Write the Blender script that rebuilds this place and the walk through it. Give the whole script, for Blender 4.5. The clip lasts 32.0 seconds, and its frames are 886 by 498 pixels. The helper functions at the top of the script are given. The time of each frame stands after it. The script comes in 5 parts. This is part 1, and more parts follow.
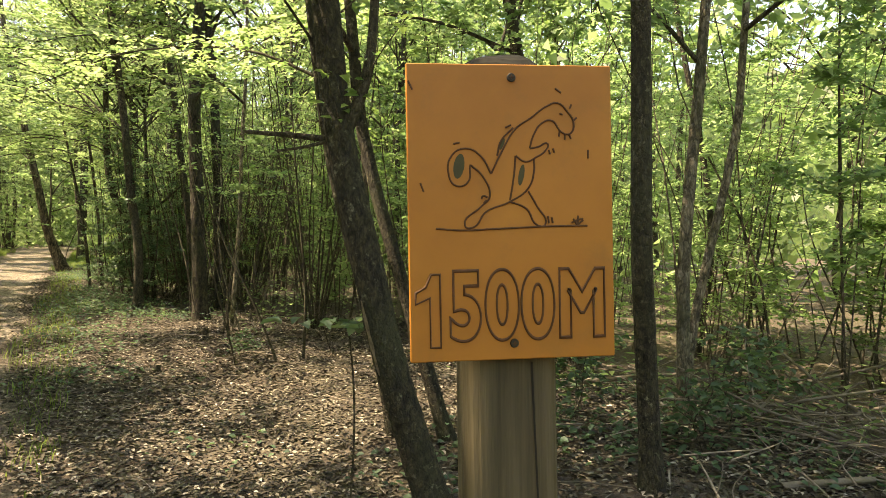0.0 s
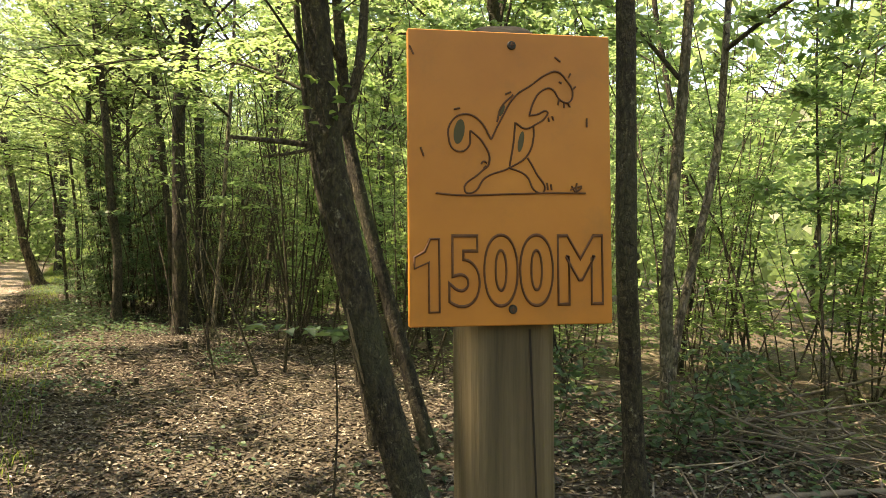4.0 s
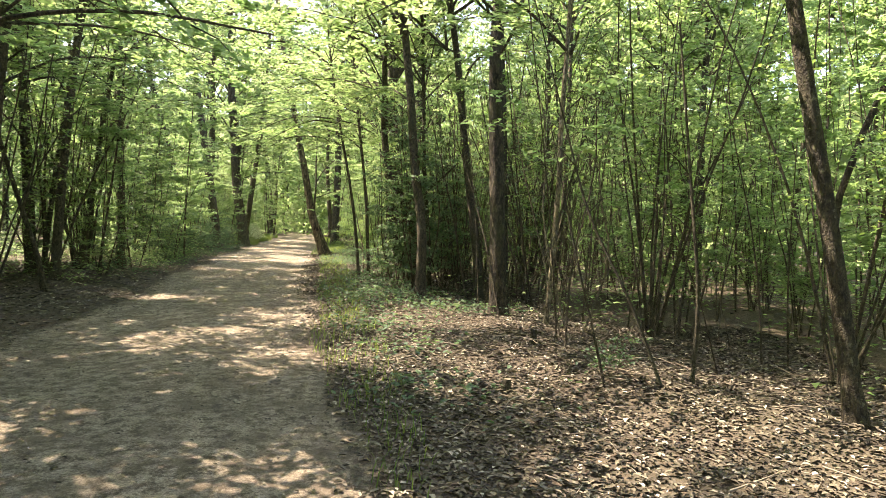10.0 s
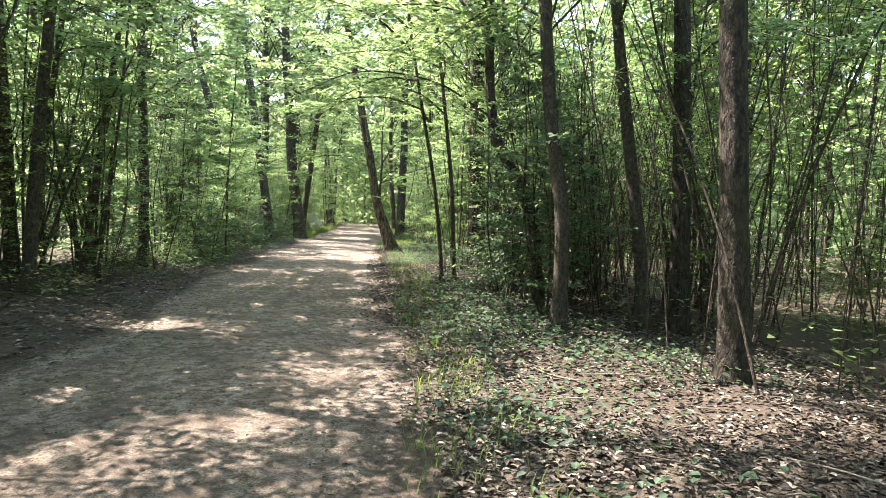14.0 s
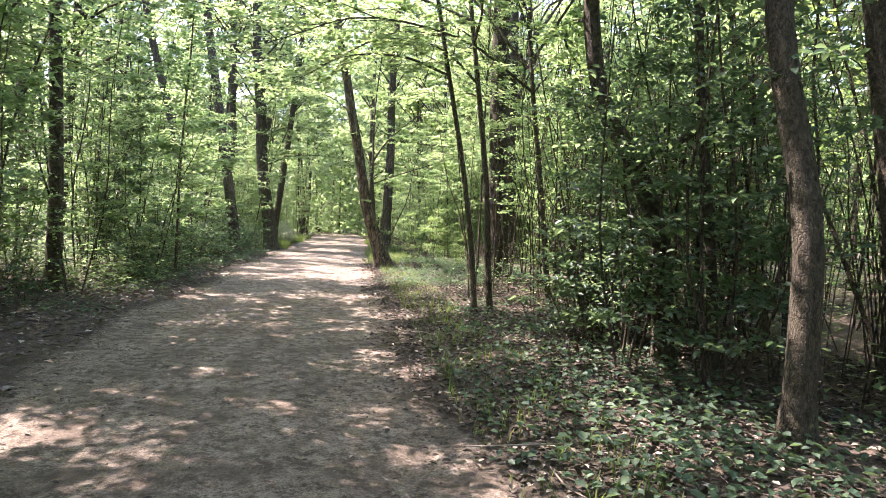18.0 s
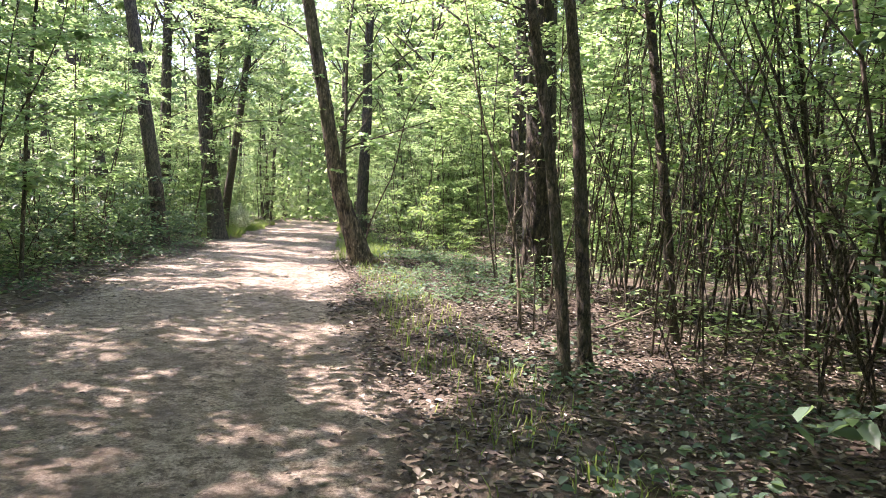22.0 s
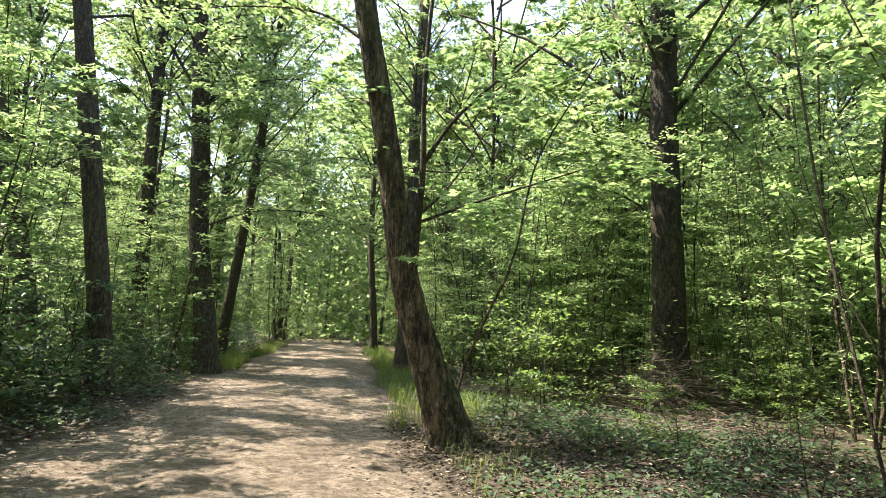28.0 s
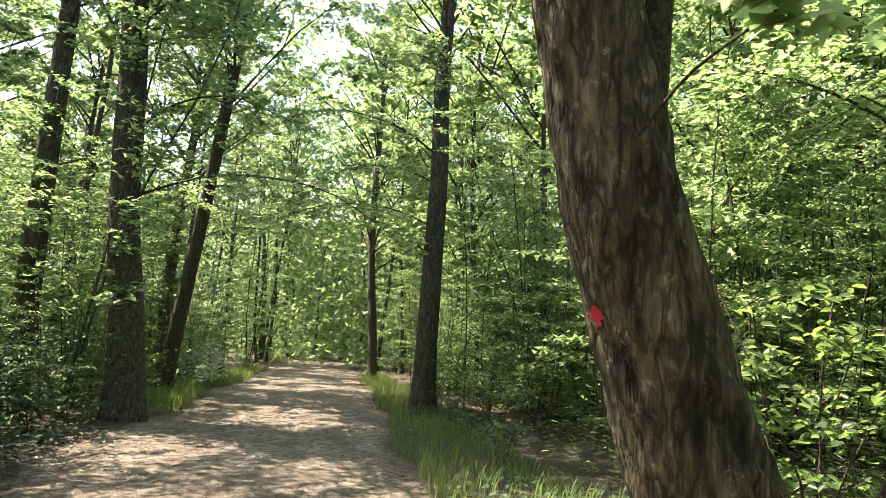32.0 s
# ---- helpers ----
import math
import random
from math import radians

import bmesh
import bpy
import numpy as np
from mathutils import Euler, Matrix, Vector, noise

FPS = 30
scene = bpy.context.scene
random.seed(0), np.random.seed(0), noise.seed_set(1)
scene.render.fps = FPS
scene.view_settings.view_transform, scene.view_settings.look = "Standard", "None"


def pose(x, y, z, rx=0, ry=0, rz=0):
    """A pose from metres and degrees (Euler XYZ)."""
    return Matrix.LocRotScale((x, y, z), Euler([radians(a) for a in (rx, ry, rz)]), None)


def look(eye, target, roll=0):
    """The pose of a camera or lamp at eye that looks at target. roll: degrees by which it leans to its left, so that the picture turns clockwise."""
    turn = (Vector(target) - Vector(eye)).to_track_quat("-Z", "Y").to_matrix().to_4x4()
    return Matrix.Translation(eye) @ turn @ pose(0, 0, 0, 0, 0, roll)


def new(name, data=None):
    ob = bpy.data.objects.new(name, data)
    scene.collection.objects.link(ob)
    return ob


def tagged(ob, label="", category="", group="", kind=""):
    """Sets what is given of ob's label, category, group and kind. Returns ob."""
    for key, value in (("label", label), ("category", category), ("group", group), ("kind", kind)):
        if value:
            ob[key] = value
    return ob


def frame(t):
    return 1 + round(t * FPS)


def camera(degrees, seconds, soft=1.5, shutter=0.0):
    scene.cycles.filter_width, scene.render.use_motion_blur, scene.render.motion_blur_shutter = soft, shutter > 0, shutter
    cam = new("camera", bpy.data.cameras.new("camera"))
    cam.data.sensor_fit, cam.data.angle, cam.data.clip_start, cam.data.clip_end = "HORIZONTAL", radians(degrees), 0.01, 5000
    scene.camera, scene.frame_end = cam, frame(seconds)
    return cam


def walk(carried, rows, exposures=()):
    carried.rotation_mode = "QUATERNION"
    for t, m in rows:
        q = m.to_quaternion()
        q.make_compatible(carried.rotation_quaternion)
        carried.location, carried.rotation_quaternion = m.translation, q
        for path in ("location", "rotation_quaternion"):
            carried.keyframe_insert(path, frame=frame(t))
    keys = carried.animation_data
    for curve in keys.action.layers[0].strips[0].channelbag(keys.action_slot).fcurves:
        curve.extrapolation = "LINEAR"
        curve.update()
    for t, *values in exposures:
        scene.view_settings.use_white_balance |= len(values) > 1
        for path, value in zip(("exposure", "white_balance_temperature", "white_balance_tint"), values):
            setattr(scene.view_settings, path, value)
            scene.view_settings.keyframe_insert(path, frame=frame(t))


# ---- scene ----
cam = camera(69.1, 32.0, soft=0.7)
PATH = [
    (0, (1.069, 1.086, 1.792), (2.035, 2.837, 1.755), 1.0),
    (0.5, (1.063, 1.068, 1.795), (2.046, 2.81, 1.796), 0.8),
    (1, (1.046, 1.091, 1.789), (2.06, 2.814, 1.826), 0.8),
    (1.5, (1.049, 1.078, 1.789), (2.063, 2.801, 1.828), 1.0),
    (2, (1.054, 1.068, 1.774), (2.067, 2.792, 1.803), 1.2),
    (2.5, (1.06, 1.051, 1.745), (2.071, 2.776, 1.772), 1.3),
    (3, (1.035, 1.052, 1.701), (2.043, 2.779, 1.721), 1.3),
    (3.5, (1.051, 1.077, 1.712), (2.058, 2.805, 1.739), 1.5),
    (5.5, (1.057, 1.111, 1.733), (2.076, 2.832, 1.74), 1.7),
    (6, (1.063, 1.109, 1.712), (2.079, 2.832, 1.716), 1.6),
    (6.5, (1.068, 1.135, 1.717), (2.082, 2.858, 1.725), 1.6),
    (7, (1.04, 1.249, 1.732), (2.053, 2.973, 1.737), 1.7),
    (7.5, (0.907, 1.405, 1.671), (1.925, 3.127, 1.673), 1.6),
    (8, (0.687, 1.762, 1.572), (1.658, 3.51, 1.55), 1.8),
    (8.5, (0.508, 2.336, 1.574), (1.353, 4.148, 1.55), 1.8),
    (9, (0.411, 2.843, 1.542), (1.147, 4.703, 1.515), 1.6),
    (9.5, (0.286, 3.458, 1.579), (0.847, 5.378, 1.545), 1.5),
    (10, (0.162, 4.002, 1.563), (0.523, 5.968, 1.488), 1.8),
    (10.5, (0.055, 4.628, 1.563), (0.307, 6.609, 1.458), 1.9),
    (11, (0.025, 5.203, 1.549), (0.262, 7.185, 1.427), 1.9),
    (11.5, (0.016, 5.752, 1.516), (0.177, 7.742, 1.408), 1.8),
    (12, (-0.062, 6.346, 1.542), (0.094, 8.337, 1.426), 1.8),
    (12.5, (-0.062, 6.935, 1.516), (0.091, 8.926, 1.412), 1.9),
    (13, (-0.068, 7.558, 1.527), (0.095, 9.548, 1.413), 1.9),
    (13.5, (-0.125, 8.143, 1.524), (0.04, 10.133, 1.399), 1.9),
    (14, (-0.166, 8.751, 1.523), (0.02, 10.74, 1.411), 1.8),
    (14.5, (-0.228, 9.329, 1.498), (-0.044, 11.318, 1.408), 1.8),
    (16.5, (-0.722, 11.164, 1.411), (-0.458, 13.146, 1.341), 2.0),
    (17, (-0.719, 11.68, 1.408), (-0.43, 13.658, 1.343), 2.1),
    (17.5, (-0.72, 12.306, 1.45), (-0.426, 14.283, 1.376), 2.2),
    (18, (-0.783, 12.836, 1.408), (-0.507, 14.815, 1.333), 2.3),
    (18.5, (-0.856, 13.452, 1.426), (-0.573, 15.43, 1.34), 2.4),
    (19, (-0.866, 14.03, 1.411), (-0.585, 16.007, 1.294), 2.3),
    (19.5, (-0.835, 14.806, 1.332), (-0.559, 16.783, 1.204), 2.5),
    (20, (-0.824, 15.496, 1.264), (-0.546, 17.473, 1.137), 2.7),
    (20.5, (-0.774, 16.146, 1.223), (-0.485, 18.119, 1.066), 2.7),
    (21, (-0.771, 16.82, 1.236), (-0.469, 18.791, 1.083), 2.7),
    (21.5, (-0.707, 17.482, 1.21), (-0.371, 19.449, 1.072), 2.5),
    (22, (-0.647, 18.258, 1.256), (-0.285, 20.222, 1.144), 2.4),
    (22.5, (-0.679, 18.91, 1.264), (-0.319, 20.874, 1.148), 2.3),
    (23, (-0.801, 19.642, 1.296), (-0.425, 21.602, 1.158), 2.4),
    (23.5, (-0.858, 20.336, 1.289), (-0.496, 22.298, 1.147), 2.4),
    (24, (-0.891, 21.04, 1.296), (-0.523, 23.001, 1.16), 2.3),
    (24.5, (-0.989, 21.661, 1.246), (-0.667, 23.635, 1.246), 2.3),
    (26.5, (-1.069, 23.009, 1.304), (-0.756, 24.984, 1.313), 2.4),
    (27, (-1.089, 23.645, 1.323), (-0.782, 25.62, 1.372), 2.4),
    (27.5, (-1.148, 24.362, 1.336), (-0.854, 26.33, 1.537), 2.6),
    (28, (-1.138, 25.025, 1.336), (-0.835, 26.987, 1.579), 2.1),
    (28.5, (-1.153, 25.753, 1.345), (-0.82, 27.706, 1.62), 2.7),
    (29, (-1.16, 26.419, 1.331), (-0.822, 28.371, 1.607), 2.6),
    (29.5, (-1.147, 27.206, 1.331), (-0.783, 29.152, 1.613), 2.7),
    (30, (-1.18, 27.914, 1.307), (-0.822, 29.858, 1.61), 3.2),
    (30.5, (-1.143, 28.657, 1.317), (-0.785, 30.599, 1.635), 3.0),
    (31, (-1.172, 29.358, 1.353), (-0.821, 31.303, 1.661), 2.9),
    (31.5, (-1.198, 30.012, 1.35), (-0.873, 31.962, 1.654), 2.9),
    (32, (-1.192, 30.716, 1.386), (-0.871, 32.666, 1.693), 3.0),
]
walk(cam, [(t, look(eye, target, roll)) for t, eye, target, roll in PATH],
     [(0, 2.3, 9800, 16), (7, 2.3, 9800, 19), (9.3, 2.56, 8700, 19), (10.5, 2.76, 7800, 21), (12, 2.77, 7000, 24), (15, 2.76, 6700, 25), (18, 2.9, 6700, 37), (21, 2.92, 6700, 38), (23, 2.78, 6750, 37), (24.5, 2.6, 6800, 34), (28, 2.08, 7300, 18), (32, 2.3, 7500, 20)])

# ---- light ----
SUN_AZ, SUN_EL = radians(-62), radians(58)      # azimuth from +y towards +x
sun = new("sun", bpy.data.lights.new("sun", "SUN"))
sun.data.energy, sun.data.angle, sun.data.color = 3.4, radians(0.45), (1.0, 0.95, 0.86)
SUN_DIR = Vector((math.sin(SUN_AZ) * math.cos(SUN_EL), math.cos(SUN_AZ) * math.cos(SUN_EL), math.sin(SUN_EL)))
sun.matrix_world = look(SUN_DIR * 60, (0, 0, 0))
world = bpy.data.worlds.new("world")
scene.world = world
world.use_nodes = True
wn = world.node_tree.nodes
sky = wn.new("ShaderNodeTexSky")
sky.sky_type, sky.sun_disc, sky.sun_elevation, sky.sun_rotation = "NISHITA", False, SUN_EL, SUN_AZ
wn["Background"].inputs["Strength"].default_value = 0.15
world.node_tree.links.new(sky.outputs["Color"], wn["Background"].inputs["Color"])


# ---- materials ----
def material(name):
    m = bpy.data.materials.new(name)
    m.use_nodes = True
    return m, m.node_tree.nodes, m.node_tree.links


def ramp(nodes, stops):
    r = nodes.new("ShaderNodeValToRGB")
    while len(r.color_ramp.elements) < len(stops):
        r.color_ramp.elements.new(0.5)
    for e, (at, c) in zip(r.color_ramp.elements, stops):
        e.position, e.color = at, (*c, 1)
    return r


def coords(nodes, links, scale, shift=False):
    tc = nodes.new("ShaderNodeTexCoord")
    mp = nodes.new("ShaderNodeMapping")
    mp.inputs["Scale"].default_value = scale
    links.new(tc.outputs["Object"], mp.inputs["Vector"])
    if shift:
        info = nodes.new("ShaderNodeObjectInfo")
        mul = nodes.new("ShaderNodeMath")
        mul.operation = "MULTIPLY"
        mul.inputs[1].default_value = 37.0
        links.new(info.outputs["Random"], mul.inputs[0])
        links.new(mul.outputs[0], mp.inputs["Location"])
    return mp


def noise_tex(nodes, links, vec, scale, detail=4, rough=0.6):
    n = nodes.new("ShaderNodeTexNoise")
    n.inputs["Scale"].default_value, n.inputs["Detail"].default_value, n.inputs["Roughness"].default_value = scale, detail, rough
    links.new(vec.outputs["Vector"], n.inputs["Vector"])
    return n


def mixed(nodes, links, fac, a, b, mode="MIX"):
    m = nodes.new("ShaderNodeMix")
    m.data_type, m.blend_type = "RGBA", mode
    if isinstance(fac, (int, float)):
        m.inputs["Factor"].default_value = fac
    else:
        links.new(fac, m.inputs["Factor"])
    for sock, v in (("A", a), ("B", b)):
        s = [i for i in m.inputs if i.name == sock and i.type == "RGBA"][0]
        if isinstance(v, tuple):
            s.default_value = (*v, 1)
        else:
            links.new(v, s)
    return [o for o in m.outputs if o.type == "RGBA"][0]


def bump(nodes, links, height, strength, distance):
    b = nodes.new("ShaderNodeBump")
    b.inputs["Strength"].default_value, b.inputs["Distance"].default_value = strength, distance
    links.new(height, b.inputs["Height"])
    return b.outputs["Normal"]


def bark_material(name, dark, light, lichen, amount, fissure=16.0, upright=0.26, depth=0.85):
    m, n, l = material(name)
    b = n["Principled BSDF"]
    v = coords(n, l, (fissure, fissure, fissure * upright), True)
    v2 = coords(n, l, (1, 1, 1), True)
    big = noise_tex(n, l, v, 1.0, 6, 0.65)
    r = ramp(n, [(0.36, dark), (0.6, light)])
    l.new(big.outputs["Fac"], r.inputs["Fac"])
    fine = coords(n, l, (fissure * 2.6, fissure * 2.6, fissure * upright * 1.1), True)

    def ridge(vec, scale, low, high):
        t = noise_tex(n, l, vec, scale, 3, 0.55)
        m1, m2 = n.new("ShaderNodeMath"), n.new("ShaderNodeMath")
        m1.operation, m2.operation = "SUBTRACT", "ABSOLUTE"
        m1.inputs[1].default_value = 0.5
        l.new(t.outputs["Fac"], m1.inputs[0])
        l.new(m1.outputs[0], m2.inputs[0])
        g = ramp(n, [(0.0, (low, low, low)), (high, (1, 1, 1))])
        l.new(m2.outputs[0], g.inputs["Fac"])
        return g.outputs["Color"]

    cracks = mixed(n, l, 1.0, ridge(v, 0.9, 0.16, 0.075), ridge(fine, 0.8, 0.45, 0.09), "MULTIPLY")
    spots = noise_tex(n, l, v2, 17.0, 5, 0.7)
    sr = ramp(n, [(0.62 - amount, (0, 0, 0)), (0.72 - amount, (1, 1, 1))])
    l.new(spots.outputs["Fac"], sr.inputs["Fac"])
    c = mixed(n, l, sr.outputs["Color"], r.outputs["Color"], lichen)
    c = mixed(n, l, depth, c, cracks, "MULTIPLY")
    moss = noise_tex(n, l, v2, 1.7, 3)
    mr = ramp(n, [(0.5, (0, 0, 0)), (0.7, (0.55, 0.55, 0.55))])
    l.new(moss.outputs["Fac"], mr.inputs["Fac"])
    c = mixed(n, l, mr.outputs["Color"], c, (0.055, 0.062, 0.028))
    l.new(c, b.inputs["Base Color"])
    b.inputs["Roughness"].default_value = 0.9
    height = mixed(n, l, 0.75, big.outputs["Fac"], cracks, "MULTIPLY")
    l.new(bump(n, l, height, 1.0, 0.035), b.inputs["Normal"])
    return m


def leaf_material(name, stops, through_stops, share=0.5, gloss=0.45):
    m, n, l = material(name)
    b = n["Principled BSDF"]
    geo = n.new("ShaderNodeNewGeometry")
    r, t = ramp(n, stops), ramp(n, through_stops)
    l.new(geo.outputs["Random Per Island"], r.inputs["Fac"])
    l.new(geo.outputs["Random Per Island"], t.inputs["Fac"])
    l.new(r.outputs["Color"], b.inputs["Base Color"])
    b.inputs["Roughness"].default_value = gloss
    tr = n.new("ShaderNodeBsdfTranslucent")
    l.new(t.outputs["Color"], tr.inputs["Color"])
    mx = n.new("ShaderNodeMixShader")
    mx.inputs["Fac"].default_value = share
    l.new(b.outputs["BSDF"], mx.inputs[1])
    l.new(tr.outputs["BSDF"], mx.inputs[2])
    l.new(mx.outputs["Shader"], n["Material Output"].inputs["Surface"])
    return m


def dry_material(name, stops, rough=0.8):
    m, n, l = material(name)
    b = n["Principled BSDF"]
    geo = n.new("ShaderNodeNewGeometry")
    r = ramp(n, stops)
    l.new(geo.outputs["Random Per Island"], r.inputs["Fac"])
    v = coords(n, l, (1, 1, 1))
    fine = noise_tex(n, l, v, 60.0, 3)
    fr = ramp(n, [(0.25, (0.7, 0.7, 0.7)), (0.75, (1.15, 1.15, 1.15))])
    l.new(fine.outputs["Fac"], fr.inputs["Fac"])
    l.new(mixed(n, l, 1.0, r.outputs["Color"], fr.outputs["Color"], "MULTIPLY"), b.inputs["Base Color"])
    b.inputs["Roughness"].default_value = rough
    return m


bark_dark = bark_material("bark_dark", (0.04, 0.032, 0.02), (0.14, 0.117, 0.075), (0.24, 0.225, 0.15), 0.02, 26.0, 0.6, 0.6)
bark_moss = bark_material("bark_moss", (0.02, 0.016, 0.009), (0.095, 0.08, 0.046), (0.26, 0.25, 0.17), 0.035, 24.0, 0.6, 0.65)
bark_grey = bark_material("bark_grey", (0.045, 0.037, 0.024), (0.16, 0.132, 0.09), (0.24, 0.225, 0.165), 0.0, 17.0, 0.36)
bark_rough = bark_material("bark_rough", (0.016, 0.013, 0.008), (0.1, 0.081, 0.052), (0.25, 0.225, 0.16), 0.01, 16.0, 0.45, 0.75)
bark_flaky = bark_material("bark_flaky", (0.024, 0.017, 0.01), (0.24, 0.19, 0.125), (0.42, 0.37, 0.27), 0.03, 13.0, 0.28, 0.92)
bark_pale = bark_material("bark_pale", (0.14, 0.113, 0.075), (0.36, 0.305, 0.215), (0.42, 0.395, 0.32), 0.03, 16.0, 0.5)
bark_stem = bark_material("bark_stem", (0.06, 0.047, 0.03), (0.2, 0.16, 0.11), (0.24, 0.21, 0.155), 0.0, 30.0, 0.4)
leaf_canopy = leaf_material("leaf_canopy", [(0, (0.05, 0.095, 0.03)), (0.5, (0.085, 0.145, 0.045)), (1, (0.135, 0.195, 0.07))],
                            [(0, (0.2, 0.34, 0.105)), (0.5, (0.33, 0.49, 0.18)), (1, (0.53, 0.65, 0.32))], 0.57)
leaf_under = leaf_material("leaf_under", [(0, (0.055, 0.105, 0.034)), (0.6, (0.085, 0.15, 0.05)), (1, (0.135, 0.2, 0.075))],
                           [(0, (0.21, 0.37, 0.125)), (0.6, (0.35, 0.53, 0.2)), (1, (0.55, 0.69, 0.34))], 0.57)
# Darker copy of the leaf green; the thicket's shade is put into its colour.
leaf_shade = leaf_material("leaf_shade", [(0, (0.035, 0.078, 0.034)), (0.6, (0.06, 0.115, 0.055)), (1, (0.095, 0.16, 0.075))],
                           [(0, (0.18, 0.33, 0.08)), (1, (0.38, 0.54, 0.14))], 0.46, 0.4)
# Whitish leaf colours that stand for strong sun on the foliage.
leaf_sunlit = leaf_material("leaf_sunlit", [(0, (0.2, 0.26, 0.13)), (0.5, (0.45, 0.5, 0.34)), (1, (0.7, 0.72, 0.6))], [(0, (0.3, 0.42, 0.16)), (1, (0.6, 0.68, 0.42))], 0.4, 0.6)
leaf_ivy = leaf_material("leaf_ivy", [(0, (0.035, 0.075, 0.045)), (0.6, (0.06, 0.115, 0.072)), (1, (0.1, 0.16, 0.1))],
                         [(0, (0.12, 0.23, 0.09)), (1, (0.27, 0.41, 0.16))], 0.42, 0.4)
leaf_herb = leaf_material("leaf_herb", [(0, (0.026, 0.062, 0.034)), (0.7, (0.048, 0.098, 0.054)), (1, (0.09, 0.15, 0.078))],
                          [(0, (0.1, 0.22, 0.085)), (1, (0.25, 0.38, 0.14))], 0.3, 0.62)
grass_green = leaf_material("grass_green", [(0, (0.05, 0.1, 0.02)), (1, (0.12, 0.19, 0.05))], [(0, (0.2, 0.34, 0.05)), (1, (0.4, 0.5, 0.12))], 0.4, 0.5)
leaf_litter = dry_material("leaf_litter", [(0, (0.028, 0.021, 0.014)), (0.45, (0.068, 0.058, 0.039)), (0.8, (0.134, 0.117, 0.08)), (0.92, (0.24, 0.215, 0.16)), (1, (0.46, 0.41, 0.33))])
dead_wood = dry_material("dead_wood", [(0, (0.09, 0.07, 0.05)), (0.6, (0.19, 0.155, 0.115)), (1, (0.34, 0.29, 0.23))])


def ground_material():
    m, n, l = material("forest_soil")
    b = n["Principled BSDF"]
    v = coords(n, l, (1, 1, 1))
    a, c = noise_tex(n, l, v, 0.6, 4), noise_tex(n, l, v, 22.0, 5, 0.7)
    r = ramp(n, [(0.3, (0.045, 0.034, 0.024)), (0.55, (0.105, 0.08, 0.056)), (0.8, (0.2, 0.16, 0.115))])
    l.new(c.outputs["Fac"], r.inputs["Fac"])
    g = ramp(n, [(0.45, (0, 0, 0)), (0.75, (0.5, 0.5, 0.5))])
    l.new(a.outputs["Fac"], g.inputs["Fac"])
    l.new(mixed(n, l, g.outputs["Color"], r.outputs["Color"], (0.05, 0.062, 0.026)), b.inputs["Base Color"])
    b.inputs["Roughness"].default_value = 0.95
    l.new(bump(n, l, c.outputs["Fac"], 1.0, 0.05), b.inputs["Normal"])
    return m


def path_material():
    """Trodden grit that passes into dark soil where the mesh attribute 'wear' falls off towards the verge."""
    m, n, l = material("trodden_gravel")
    b = n["Principled BSDF"]
    v = coords(n, l, (1, 1, 1))
    long = coords(n, l, (1.6, 0.35, 1))
    a, c = noise_tex(n, l, long, 1.3, 5), noise_tex(n, l, v, 55.0, 5, 0.75)
    mid, wide = noise_tex(n, l, v, 9.5, 8, 0.8), noise_tex(n, l, v, 2.6, 6, 0.65)
    r = ramp(n, [(0.3, (0.255, 0.216, 0.162)), (0.7, (0.45, 0.388, 0.305))])
    l.new(a.outputs["Fac"], r.inputs["Fac"])
    f = ramp(n, [(0.34, (0.36, 0.335, 0.31)), (0.66, (1.32, 1.32, 1.32))])
    l.new(c.outputs["Fac"], f.inputs["Fac"])
    f2 = ramp(n, [(0.42, (0.3, 0.27, 0.23)), (0.55, (1.22, 1.22, 1.22))])
    l.new(mid.outputs["Fac"], f2.inputs["Fac"])
    c1 = mixed(n, l, 1.0, r.outputs["Color"], f.outputs["Color"], "MULTIPLY")
    c1 = mixed(n, l, 0.9, c1, f2.outputs["Color"], "MULTIPLY")
    q = ramp(n, [(0.44, (0, 0, 0)), (0.64, (0.72, 0.72, 0.72))])
    l.new(wide.outputs["Fac"], q.inputs["Fac"])
    c1 = mixed(n, l, q.outputs["Color"], c1, (0.13, 0.1, 0.07))
    at = n.new("ShaderNodeAttribute")
    at.attribute_name = "wear"
    add = n.new("ShaderNodeMath")
    add.operation = "ADD"
    l.new(at.outputs["Fac"], add.inputs[0])
    l.new(mid.outputs["Fac"], add.inputs[1])
    w = ramp(n, [(0.62, (0, 0, 0)), (1.0, (1, 1, 1))])
    l.new(add.outputs[0], w.inputs["Fac"])
    dark = ramp(n, [(0.3, (0.045, 0.033, 0.022)), (0.7, (0.15, 0.115, 0.08))])
    l.new(c.outputs["Fac"], dark.inputs["Fac"])
    l.new(mixed(n, l, w.outputs["Color"], dark.outputs["Color"], c1), b.inputs["Base Color"])
    b.inputs["Roughness"].default_value = 0.93
    l.new(bump(n, l, mid.outputs["Fac"], 1.0, 0.07), b.inputs["Normal"])
    return m


def plain(name, colour, rough=0.6, metal=0.0, vary=0.0, scale=20.0):
    m, n, l = material(name)
    b = n["Principled BSDF"]
    v = coords(n, l, (1, 1, 1))
    t = noise_tex(n, l, v, scale, 5)
    r = ramp(n, [(0.3, tuple(x * (1 - vary) for x in colour)), (0.7, tuple(x * (1 + vary) for x in colour))])
    l.new(t.outputs["Fac"], r.inputs["Fac"])
    l.new(r.outputs["Color"], b.inputs["Base Color"])
    b.inputs["Roughness"].default_value, b.inputs["Metallic"].default_value = rough, metal
    return m


soil, gravel = ground_material(), path_material()


